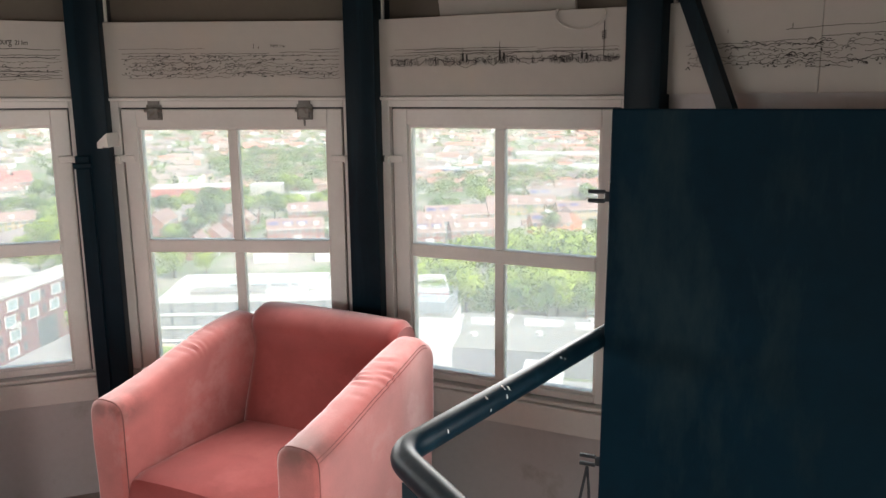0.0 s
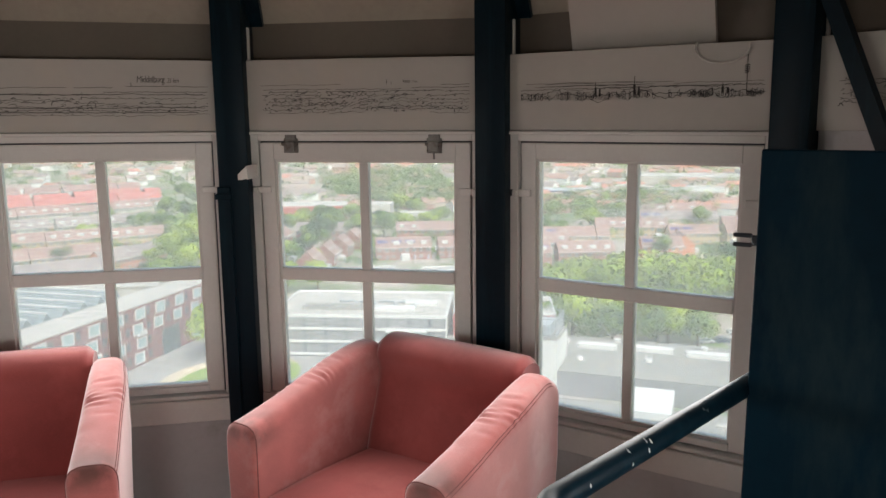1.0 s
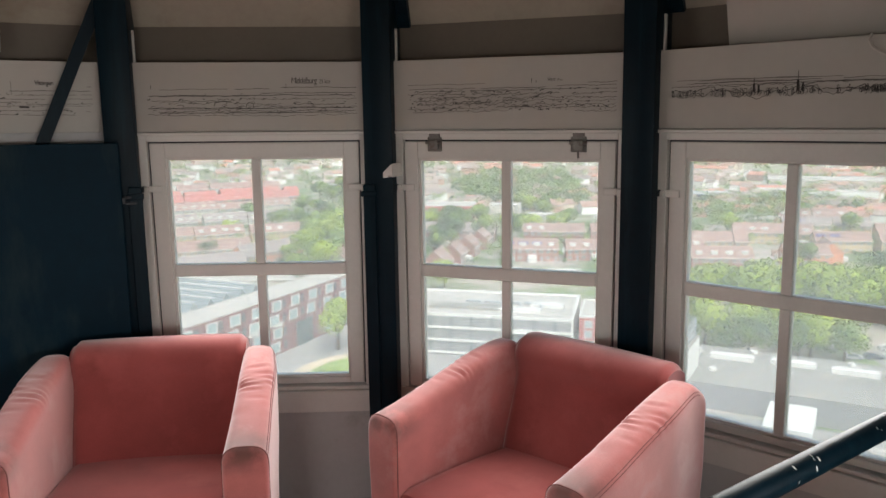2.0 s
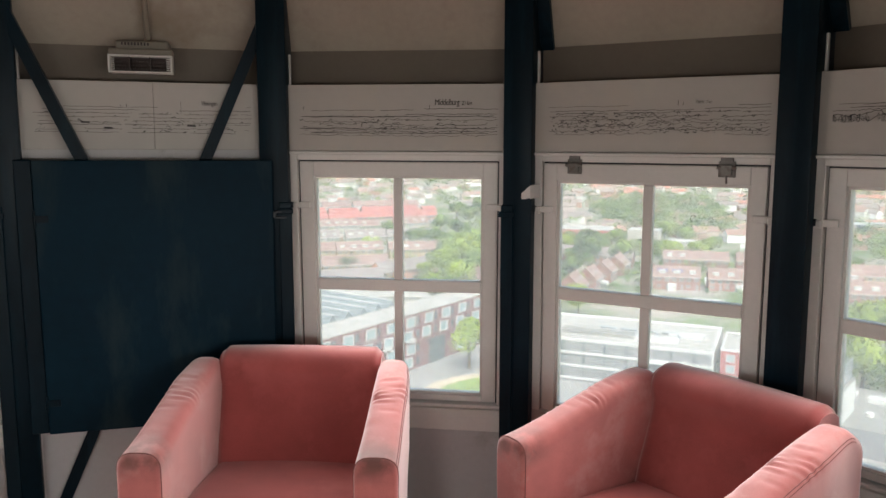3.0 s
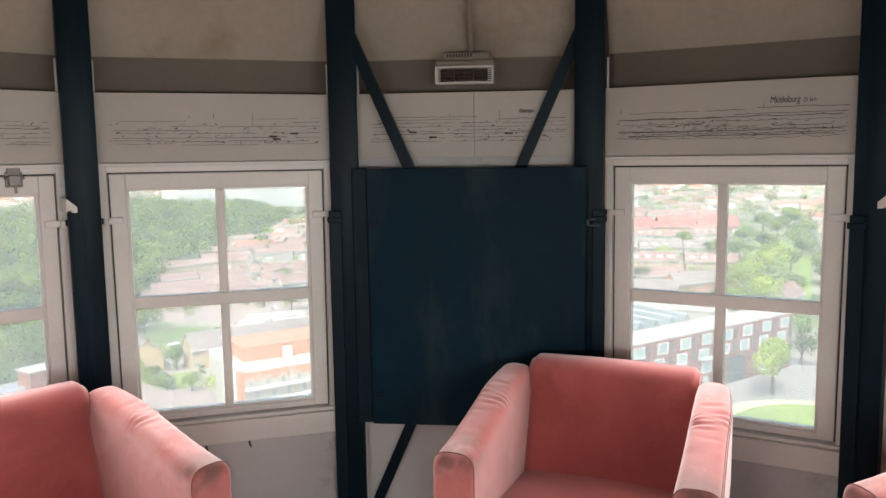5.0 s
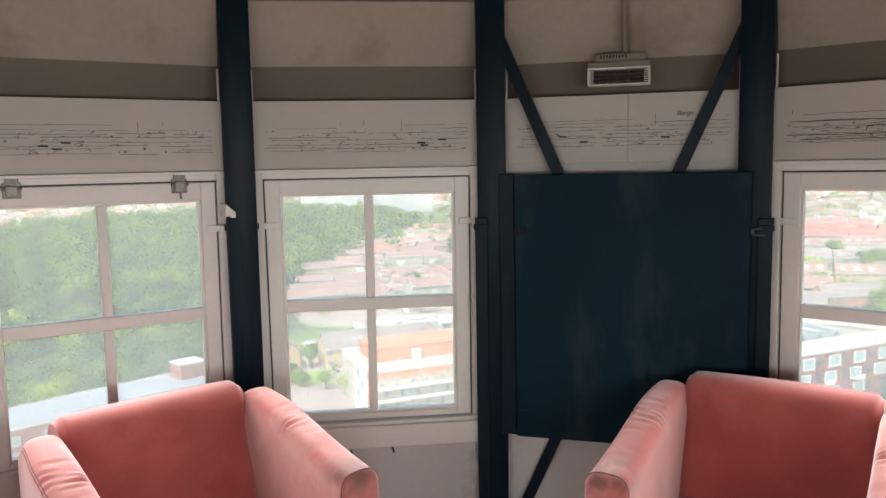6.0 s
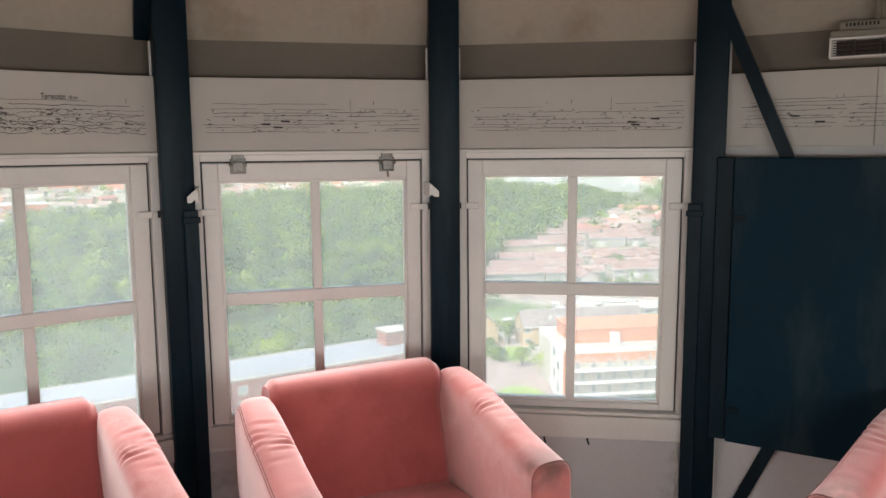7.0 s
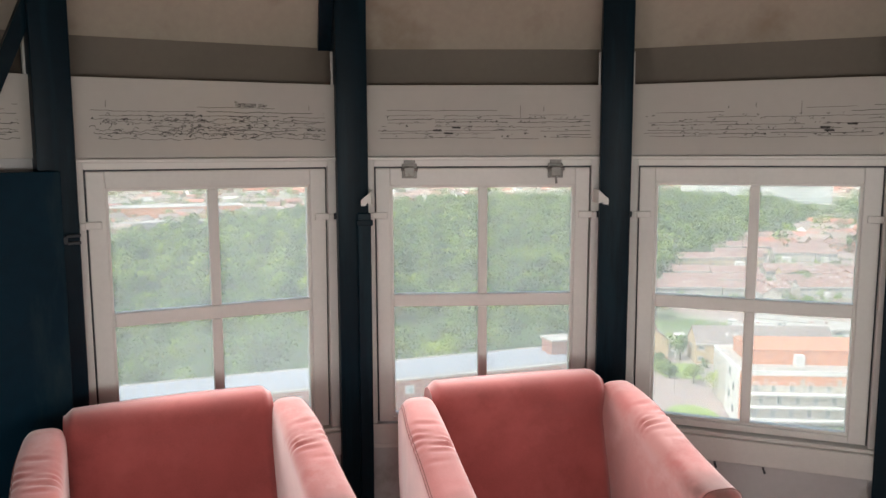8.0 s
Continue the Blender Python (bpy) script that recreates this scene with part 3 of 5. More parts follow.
open_shutter = shutter(pose(_free.x, _free.y, 0, 0, 0, _a), False, "petrol-blue board shutter standing half open over the stair rail")
bm = bmesh.new()
tube(bm, [(-0.030, 0.0, 0.545), (-0.042, 0.004, 0.48), (-0.055, 0.0, 0.40), (-0.06, 0.0, 0.33)], 0.004, 6)
tube(bm, [(-0.030, 0.0, 0.545), (-0.024, 0.004, 0.48), (-0.020, 0.0, 0.40)], 0.004, 6)
part("cord", bm, M["dark_iron"], open_shutter, "dark cord hanging from the lower catch")

# ---- stair rail ----
RAIL_Z = 0.882
root = empty("stair_railing", Matrix.Identity(4), "glossy blue-black tubular stair railing with paint chips", "railing")
c0 = Vector((1.150, 0.138, RAIL_Z))
d1 = Vector((math.cos(radians(11.6)), math.sin(radians(11.6)), 0))
d2 = Vector((math.cos(radians(-105)), math.sin(radians(-105)), 0))
bend = [c0 + d2 * 0.05 * (1 - t) ** 2 + d1 * 0.05 * t ** 2 for t in [k / 7 for k in range(8)]]
bm = bmesh.new()
tube(bm, [c0 + d2 * 1.1] + bend + [c0 + d1 * 1.17], 0.0245, 18)
part("handrail", bm, M["post"], root, "", True)
for p in (c0 + d2 * 1.1, c0 + d2 * 0.35):
    bm = bmesh.new()
    tube(bm, [p + Vector((0, 0, -0.01)), Vector((p.x, p.y, 0))], 0.02, 12)
    part("upright", bm, M["post"], root, "", True)
bm = bmesh.new()
box(bm, 0.0, 1.06, -0.006, 0.006, 0.05, RAIL_Z - 0.035)
inf = part("infill_panel", bm, M["shutter"], root)
inf.matrix_basis = Matrix.Translation((c0.x + d2.x * 0.03, c0.y + d2.y * 0.03, 0)) @ Matrix.Rotation(math.atan2(d2.y, d2.x), 4, 'Z')
# paint chips
rng = random.Random(5)
for k in range(9):
    bm = bmesh.new()
    p = c0 + d1 * rng.choice((0.30, 0.33, 0.36, 0.27, 0.55, 0.1))
    a = rng.uniform(1.9, 3.4)
    s = rng.uniform(0.0018, 0.0042)
    u = Vector((0, 0, 1)) * math.sin(a) + Vector((-d1.y, d1.x, 0)) * -math.cos(a) * -1
    o = p + u * 0.0247
    t = u.cross(d1)
    off = d1 * rng.uniform(-0.02, 0.02)
    bm.faces.new([bm.verts.new(o + off + d1 * x * s * 0.6 + t * y * s * 1.4) for x, y in ((-1, -0.6), (0.6, -1), (1, 0.5), (-0.4, 1))])
    part("paint_chip", bm, M["white"], root, "bare pale chip in the paint")

# ---- armchairs ----
def rrect(x0, x1, z0, z1, r, n=4):
    pts = []
    for cx, cz, a0 in ((x1 - r, z1 - r, 0), (x0 + r, z1 - r, 90), (x0 + r, z0 + r, 180), (x1 - r, z0 + r, 270)):
        for k in range(n + 1):
            a = radians(a0 + 90 * k / n)
            pts.append((cx + r * math.cos(a), cz + r * math.sin(a)))
    return pts


def smoothstep(a, b, x):
    t = max(0.0, min(1.0, (x - a) / (b - a)))
    return t * t * (3 - 2 * t)


def arm_top(y):
    """Height of the arm's top along its depth: low at the front, rising to the back."""
    t = max(0.0, min(1.0, (y + 0.40) / 0.57))
    return 0.600 + 0.131 * (0.55 * t + 0.45 * t * t * (3 - 2 * t)) - 0.045 * smoothstep(0.19, 0.29, y)


def armchair(m, label):
    root = empty("armchair", m, label, "armchair", "pink armchairs")
    rng = random.Random(7)
    for s in (-1, 1):
        ys = [-0.400, -0.3995, -0.398, -0.3955, -0.392] + [-0.388 + 0.638 * k / 116 for k in range(117)] + [0.257, 0.262, 0.2655, 0.2675, 0.268]
        # soft folds across the arm's top: place, depth, width, slant
        folds = [(rng.uniform(-0.30, 0.12), rng.uniform(0.0006, 0.0014), rng.uniform(0.014, 0.026), rng.uniform(-0.5, 0.5)) for k in range(7)]
        folds += [(-0.070, 0.0062, 0.0075, 0.16), (-0.044, 0.0052, 0.0065, 0.30), (-0.098, 0.0034, 0.008, 0.05), (-0.020, 0.0030, 0.007, 0.40), (0.030, 0.0030, 0.009, 0.22), (-0.140, 0.0020, 0.010, -0.10)]
        rings = []
        for y in ys:
            zt = arm_top(y)
            e = min(y + 0.400, 0.268 - y)
            q = max(0.0, 1 - e / 0.016)
            inset = 0.014 * (1 - math.sqrt(max(0.0, 1 - q * q)))
            flare = 0.012 * (1 - smoothstep(-0.39, -0.1, y))
            thin = 0.016 * smoothstep(0.02, 0.24, y)         # the arm narrows where it meets the back
            xi, xo = 0.288 - flare * 0.3 + inset, 0.412 + flare * 0.4 - inset - thin
            zt -= inset
            c, hw, r = (xi + xo) / 2, (xo - xi) / 2, 0.056
            prof = [(xi + 0.004, 0.06), (xi, 0.20), (xi, 0.34), (xi, 0.46)]
            for k in range(17):                       # the padded top
                a = radians(180 - 180 * k / 16)
                u, v = math.cos(a), math.sin(a)
                prof.append((c + hw * math.copysign(abs(u) ** 0.62, u), zt - r + r * abs(v) ** 0.80))
            prof += [(xo, 0.46), (xo - 0.006, 0.34), (xo - 0.010, 0.20), (xo - 0.014, 0.06)]
            pts = []
            for x, z in prof:
                w = smoothstep(zt - 0.050, zt - 0.012, z)
                if w:
                    for fy, fd, fw, sl in folds:
                        q = (y - fy - sl * (x - c) - 0.25 * (x - c) ** 2 / 0.06) / fw
                        z += w * fd * (0.55 + 0.45 * math.sin(60 * (x - c) + 40 * fy)) * (0.55 * math.exp(-((q - 1.5) ** 2)) - math.exp(-q * q))
                pts.append(Vector((s * x, y, z)))
            rings.append(pts)
        bm = bmesh.new()
        loft(bm, rings)
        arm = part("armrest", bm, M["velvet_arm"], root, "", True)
        # stitched seams: over the front edge and along the outer top edge
        front = [p for p in rings[5] if p.z > 0.20]
        bm = bmesh.new()
        tube(bm, [p + Vector((0, 0, 0.0003)) for p in front], 0.0019, 6)
        part("seam", bm, M["seam"], arm)
        for off in (0, 2):
            bm = bmesh.new()
            tube(bm, [r[17 + off // 2] + Vector((s * 0.0002, 0, 0.0004)) for r in rings[5:-10:2]], 0.0012, 5)
            part("seam", bm, M["seam"], arm)
    # backrest: reclined front, rounded roll on top
    prof = [(0.090, 0.30), (0.122, 0.42), (0.160, 0.53), (0.183, 0.605), (0.186, 0.640), (0.176, 0.675), (0.174, 0.704), (0.184, 0.730), (0.206, 0.749), (0.232, 0.757), (0.262, 0.758),
            (0.292, 0.751), (0.318, 0.735), (0.326, 0.708), (0.328, 0.66), (0.325, 0.5), (0.318, 0.10), (0.16, 0.10)]
    rings = []
    n = 40
    for k in range(n + 1):
        u = math.sin(math.pi / 2 * (-1 + 2 * k / n))
        x = 0.296 * u
        e = 1 - abs(u)
        pinch = (1 - smoothstep(0, 0.09, e))
        cy, cz = 0.245, 0.50
        puff = 0.010 * (1 - u * u)
        rings.append([Vector((x, cy + (y - cy) * (1 - 0.13 * pinch) - puff * smoothstep(0.25, 0.16, y), cz + (z - cz) * (1 - 0.070 * pinch) + puff * 0.5 * smoothstep(0.55, 0.76, z))) for y, z in prof])
    bm = bmesh.new()
    loft(bm, rings)
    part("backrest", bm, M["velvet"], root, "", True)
    # seat cushion
    rings = []
    for k in range(25):
        u = -1 + 2 * k / 24
        x = 0.292 * u
        p = 1 - smoothstep(0, 0.08, 1 - abs(u))
        crown = 0.016 * (1 - u * u)
        prof = [(-0.376, 0.20), (-0.390, 0.24), (-0.390, 0.33), (-0.376, 0.362), (-0.344, 0.376), (-0.2, 0.378), (-0.05, 0.374), (0.16, 0.362), (0.17, 0.25)]
        rings.append([Vector((x, y, z - 0.014 * p + crown * smoothstep(0.30, 0.375, z))) for y, z in prof])
    bm = bmesh.new()
    loft(bm, rings)
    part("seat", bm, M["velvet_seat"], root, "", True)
    bm = bmesh.new()
    box(bm, -0.288, 0.288, -0.380, 0.32, 0.06, 0.24, 0.01, 2)
    part("base", bm, M["velvet"], root, "", True)
    for sx in (-1, 1):
        for y in (-0.32, 0.29):
            bm = bmesh.new()
            tube(bm, [(sx * 0.36, y, 0.065), (sx * 0.36, y, 0.0)], 0.022, 10)
            part("foot", bm, M["dark_iron"], root)
    return root


CHAIRS = ((1.602, 1.258, -70.0), (0.464, 1.885, -17.5), (-1.203, 1.395, 57.5), (-1.813, 0.546, 66.5))
first = armchair(pose(CHAIRS[0][0], CHAIRS[0][1], 0, 0, 0, CHAIRS[0][2]), "worn salmon-pink velvet armchair beside the stair rail")
for (x, y, a), lab in zip(CHAIRS[1:], ("worn salmon-pink velvet armchair in front of the blue shutter", "salmon-pink velvet armchair turned to the room before a window", "salmon-pink velvet armchair beside the shaded shutter")):
    c = copy_thing(first, pose(x, y, 0, 0, 0, a))
    c["label"] = lab

# ---- heater, conduit, cables ----
hm = bay(4)
root = empty("infrared_heater", hm, "taupe infrared heater with a dark grille, fixed above the shutter", "heater")
bm = bmesh.new()
box(bm, -0.085, 0.098, -0.030, 0.10, 1.838, 1.872, 0.008, 2)
box(bm, -0.104, 0.112, -0.072, 0.03, 1.816, 1.840, 0.006, 2)
part("casing", bm, M["heater"], root)
bm = bmesh.new()
for q in ((-0.104, 0.112, 1.810, 1.817), (-0.104, 0.112, 1.754, 1.760), (-0.104, -0.096, 1.760, 1.810), (0.104, 0.112, 1.760, 1.810)):
    box(bm, q[0], q[1], -0.100, -0.02, q[2], q[3], 0.002, 1)
part("rim", bm, M["white"], root, "white rim")
bm = bmesh.new()
box(bm, -0.097, 0.105, -0.052, -0.03, 1.759, 1.811)
part("reflector", bm, M["heater_in"], root, "dark reflector")
bm = bmesh.new()
for z in (1.773, 1.785, 1.798):
    tube(bm, [(-0.095, -0.072, z), (0.103, -0.072, z)], 0.003, 6)
for x in (-0.035, 0.035):
    box(bm, x - 0.002, x + 0.002, -0.085, -0.052, 1.760, 1.810)
part("grille", bm, M["heater_in"], root)
for x in (-0.095, 0.091):
    for k in range(6):
        bm = bmesh.new()
        box(bm, x, x + 0.012, -0.097, -0.090, 1.764 + k * 0.0075, 1.767 + k * 0.0075)
        part("end_louvre", bm, M["white"], root)
for k in range(9):
    bm = bmesh.new()
    box(bm, -0.065 + k * 0.011, -0.059 + k * 0.011, -0.033, -0.027, 1.855, 1.866)
    part("vent_slot", bm, M["heater_in"], root)
bm = bmesh.new()
tube(bm, [(0.022, 0.02, 1.88), (0.022, -0.05, 2.0), (0.024, -0.20, 2.28)], 0.011, 8)
part("conduit", bm, M["heater"], root)

# iron pegs in the wall under one window
for x in (-0.095, 0.068):
    bm = bmesh.new()
    tube(bm, [(x, 0.004, 0.376), (x, -0.020, 0.372), (x + 0.006, -0.026, 0.358)], 0.004, 6)
    solid("wall_peg", bm, M["dark_iron"], bay(5), "short dark iron peg under a window sill", "peg", "wall pegs")

# white board leaning on the ceiling slope over one window
bm = bmesh.new()
v = [(-0.222, 0.05, 1.712), (0.230, 0.05, 1.722), (0.260, -0.25, 2.25), (-0.155, -0.25, 2.25)]
lo = [bm.verts.new(p) for p in v]
hi = [bm.verts.new((p[0], p[1] + 0.02, p[2] + 0.01)) for p in v]
bm.faces.new(lo)
bm.faces.new(hi[::-1])
for k in range(4):
    bm.faces.new((lo[k], lo[(k + 1) % 4], hi[(k + 1) % 4], hi[k]))
solid("ceiling_hatch", bm, M["board"], bay(1), "plain white sheet fixed against the sloping ceiling", "panel")
bm = bmesh.new()
tube(bm, [(0.235 + 0.075 * math.cos(t) + 0.03, -0.026, 1.715 + 0.045 * math.sin(t)) for t in [radians(160 + 14 * k) for k in range(16)]], 0.004, 6)
solid("cable_loop", bm, M["cable"], bay(1), "loose loop of grey cable hanging over a board", "cable")
bm = bmesh.new()
tube(bm, [(0.402 + 0.006 * math.sin(k * 1.3), -0.014, 0.02 + k * 0.04) for k in range(11)], 0.0035, 6)
solid("wall_cable", bm, M["cable"], bay(5), "thin pale cable running down beside a post", "cable")

# ---- outside: materials ----
def foliage(name, dark, mid, light, scale=0.09):
    """Leaves: colour drifts from tree to tree and from clump to clump."""
    m = bpy.data.materials.new(name)
    m.use_nodes = True
    nt = m.node_tree
    b = nt.nodes["Principled BSDF"]
    N, L = nt.nodes.new, nt.links.new
    g = N("ShaderNodeNewGeometry")
    t = N("ShaderNodeTexNoise")
    L(g.outputs["Position"], t.inputs["Vector"])
    t.inputs["Scale"].default_value = scale
    t.inputs["Detail"].default_value = 1.0
    mr = N("ShaderNodeMapRange")
    mr.inputs[1].default_value, mr.inputs[2].default_value, mr.inputs[3].default_value, mr.inputs[4].default_value = 0.34, 0.66, 0.0, 0.95
    L(t.outputs["Fac"], mr.inputs[0])
    a = N("ShaderNodeMath")
    a.operation = 'MULTIPLY_ADD'
    L(g.outputs["Random Per Island"], a.inputs[0])
    a.inputs[1].default_value = 0.22
    L(mr.outputs[0], a.inputs[2])
    s = N("ShaderNodeMath")
    s.operation = 'SUBTRACT'
    L(a.outputs[0], s.inputs[0])
    s.inputs[1].default_value = 0.08
    r = N("ShaderNodeValToRGB")
    r.color_ramp.elements[0].color = (*dark, 1)
    r.color_ramp.elements[1].color = (*light, 1)
    e = r.color_ramp.elements.new(0.5)
    e.color = (*mid, 1)
    L(s.outputs[0], r.inputs[0])
    L(r.outputs[0], b.inputs["Base Color"])
    b.inputs["Roughness"].default_value = 0.75
    b.inputs["Specular IOR Level"].default_value = 0.2
    tr, mx = N("ShaderNodeBsdfTranslucent"), N("ShaderNodeMixShader")
    L(r.outputs[0], tr.inputs[0])
    mx.inputs[0].default_value = 0.22
    L(b.outputs[0], mx.inputs[1])
    L(tr.outputs[0], mx.inputs[2])
    L(mx.outputs[0], nt.nodes["Material Output"].inputs[0])
    return m


def out(name, base, vary=0.12, size=0.15, grain=1.5, rough=0.85, **k):
    return surface(name, base, rough, vary, size, grain, 0.0, world_space=True, spec=0.25, **k)


M.update(
    land=out("lawns_and_paving", (0.115, 0.165, 0.055), 0.3, 0.05, 0.5, second=(0.40, 0.335, 0.30), amount=0.66, patch=0.035),
    lawn=out("mown_grass", (0.22, 0.29, 0.065), 0.2, 0.06, 0.8),
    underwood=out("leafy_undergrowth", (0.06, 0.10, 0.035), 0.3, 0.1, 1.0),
    sand=out("sandy_path", (0.55, 0.44, 0.32), 0.1, 0.3, 3),
    asphalt=out("pale_asphalt", (0.30, 0.28, 0.27), 0.12, 0.1, 2),
    brickpave=out("pink_brick_paving", (0.36, 0.275, 0.25), 0.12, 0.2, 2),
    brick_dark=out("dark_red_brick", (0.225, 0.105, 0.105), 0.2, 0.4, 5),
    brick_red=out("red_brick", (0.30, 0.135, 0.108), 0.18, 0.4, 5),
    brick_orange=out("orange_brick", (0.56, 0.245, 0.15), 0.12, 0.4, 5),
    brick_yellow=out("yellow_brick", (0.52, 0.38, 0.24), 0.15, 0.4, 5),
    render=out("white_render", (0.60, 0.58, 0.56), 0.05, 0.3, 3),
    cream=out("cream_panel", (0.46, 0.42, 0.37), 0.08, 0.3, 3),
    greypanel=out("grey_cladding", (0.245, 0.235, 0.245), 0.08, 0.5, 4),
    roof_pink=out("brown_red_roof_tile", (0.285, 0.18, 0.16), 0.2, 0.3, 3),
    roof_brown=out("brown_roof_tile", (0.285, 0.178, 0.155), 0.2, 0.3, 3),
    roof_red=out("red_roof_tile", (0.40, 0.135, 0.118), 0.15, 0.3, 3),
    roof_grey=out("grey_roof_tile", (0.255, 0.208, 0.198), 0.2, 0.3, 3),
    roof_flat=out("pale_flat_roof", (0.43, 0.395, 0.365), 0.12, 0.12, 1.2, second=(0.36, 0.33, 0.30), amount=0.28, patch=0.2),
    roof_dull=out("grey_bitumen_roof", (0.25, 0.235, 0.22), 0.2, 0.12, 1.2, second=(0.33, 0.29, 0.26), amount=0.25, patch=0.15),
    solar=out("blue_solar_panel", (0.05, 0.07, 0.20), 0.15, 1.0, 8, rough=0.25),
    solar_pale=out("grey_solar_panel", (0.29, 0.30, 0.34), 0.12, 1.0, 8, rough=0.3),
    # window glass; also the shade painted for loggias and the gateway
    darkglass=out("dark_glass_and_shade", (0.10, 0.12, 0.13), 0.3, 0.6, 3, rough=0.12),
    paleglass=out("sky_lit_glass", (0.33, 0.40, 0.42), 0.2, 0.6, 3, rough=0.15),
    hallglass=out("grey_roof_glass", (0.20, 0.225, 0.24), 0.2, 0.6, 3, rough=0.25),
    brick_crimson=out("crimson_brick", (0.40, 0.125, 0.12), 0.15, 0.4, 5),
    metal=out("grey_metal", (0.35, 0.37, 0.39), 0.15, 0.5, 4, rough=0.4),
    bark=out("tree_bark", (0.14, 0.11, 0.085), 0.25, 2, 12),
    leaf=foliage("broad_leaves", (0.040, 0.082, 0.024), (0.135, 0.215, 0.045), (0.29, 0.365, 0.075)),
    leaf_bright=foliage("bright_leaves", (0.19, 0.27, 0.03), (0.31, 0.40, 0.045), (0.43, 0.52, 0.07)),
    car_a=out("silver_car_paint", (0.60, 0.60, 0.62), 0.05, 1, 5, rough=0.3),
    car_b=out("dark_car_paint", (0.05, 0.06, 0.09), 0.1, 1, 5, rough=0.3),
)
G = GROUND_Z


def far(x, y, f=1.35):
    return x * f, y * f

indoors = set(scene.objects)

# ---- ground ----
bm = bmesh.new()
vs = [bm.verts.new((4500 * math.cos(radians(k * 7.5)), 4500 * math.sin(radians(k * 7.5)), G)) for k in range(48)]
bm.faces.new(vs)
solid("ground", bm, M["land"], None, "flat land of gardens, lawns and paving below the tower", "ground", kind="structure")


def patch(name, pts, material, label, category, lift=0.05):
    bm = bmesh.new()
    bm.faces.new([bm.verts.new((*far(x, y), G + lift)) for x, y in pts])
    ext = bmesh.ops.extrude_face_region(bm, geom=list(bm.faces))
    for v in ext["geom"]:
        if isinstance(v, bmesh.types.BMVert):
            v.co.z -= lift
    solid(name, bm, material, None, label, category, kind="structure")


def blob(cx, cy, rx, ry, a=0, n=22):
    c, s = math.cos(radians(a)), math.sin(radians(a))
    return [(cx + rx * math.cos(t) * c - ry * math.sin(t) * s, cy + rx * math.cos(t) * s + ry * math.sin(t) * c) for t in [2 * math.pi * k / n for k in range(n)]]


patch("pavement", [(20, 100), (60, 96), (64, 150), (48, 158), (14, 128)], M["asphalt"], "pale paved court below the brick building", "pavement", 0.04)
patch("path", blob(39, 121, 12.5, 9.5, 20), M["sand"], "curved sandy footpath round a lawn", "path", 0.08)
patch("lawn", blob(40, 119.6, 11, 8.6, 20), M["lawn"], "round green lawn inside a sandy path", "lawn", 0.12)
patch("lawn", [(46, 133), (56, 128), (60, 142), (52, 150)], M["lawn"], "green lawn beside the brick building", "lawn", 0.09)
patch("lawn", [(28, 112), (44, 98), (52, 104), (36, 122)], M["lawn"], "green lawn before the white building", "lawn", 0.16)
patch("road", [(-90, 128), (-70, 120), (-54, 104), (-44, 92), (-38, 96), (-50, 118), (-58, 132), (-84, 150)], M["brickpave"], "pink brick-paved road junction", "road", 0.05)
patch("lawn", blob(-52.5, 111.5, 5.5, 4.0, 130), M["lawn"], "small oval lawn on the road junction", "lawn", 0.12)
patch("lawn", [(-74, 134), (-66, 128), (-60, 131), (-66, 140)], M["lawn"], "front garden lawn of a corner house", "lawn", 0.12)
patch("verge", [(-128, 236), (-120, 232), (-128, 340), (-136, 345)], M["lawn"], "long green verge along the wood", "verge", 0.1)
patch("park", [(50, 220), (69, 313), (104, 378), (122, 367), (74, 220)], M["lawn"], "open green park with scattered trees", "park", 0.1)
patch("field", [(190, 330), (270, 320), (300, 390), (215, 400)], M["lawn"], "open pale green playing field", "field", 0.1)
patch("pavement", [(-122, 182), (-42, 186), (-34, 345), (-132, 345)], M["brickpave"], "pink paved streets and yards between the house rows", "pavement", 0.03)
patch("car_park", [(116, 80), (136, 74), (142, 88), (123, 92)], M["asphalt"], "small grey car park under the trees", "car park", 0.08)

# ---- buildings ----
def wall_window(w, h, frame_mat, glass_mat, depth=0.10):
    """A framed window and its pane as shared meshes."""
    bm = bmesh.new()
    f = 0.16
    for q in ((0, f, 0, h), (w - f, w, 0, h), (f, w - f, 0, f), (f, w - f, h - f, h), (w * 0.48, w * 0.48 + 0.12, f, h - f)):
        box(bm, q[0], q[1], -depth, 0.06, q[2], q[3])
    me = finish("window", bm, frame_mat)
    bm = bmesh.new()
    box(bm, f, w - f, -0.02, 0.05, f, h - f)
    return me, finish("pane", bm, glass_mat)


def put_window(pair, parent, m):
    share("pane", pair[1], share("window", pair[0], parent, m))


W_BIG = wall_window(1.9, 1.8, M["render"], M["paleglass"])
bm = bmesh.new()
for q in ((0, 0.22, 0, 2.5), (3.18, 3.4, 0, 2.5), (0.22, 3.18, 0, 0.22), (0.22, 3.18, 2.28, 2.5)):
    box(bm, q[0], q[1], -0.22, 0.06, q[2], q[3])
_f = finish("window", bm, M["render"])
bm = bmesh.new()
box(bm, 0.22, 3.18, -0.04, 0.05, 0.22, 2.28)
W_SQUARE = (_f, finish("pane", bm, M["paleglass"]))
W_HOUSE = wall_window(1.7, 1.25, M["render"], M["darkglass"])
W_TALL = wall_window(1.1, 2.2, M["render"], M["darkglass"])
bm = bmesh.new()
box(bm, 0, 0.95, -0.06, 0.04, 0, 2.1)
DOOR = finish("door", bm, M["metal"])
bm = bmesh.new()
box(bm, -0.3, 0.3, -0.3, 0.3, -0.6, 0.75)
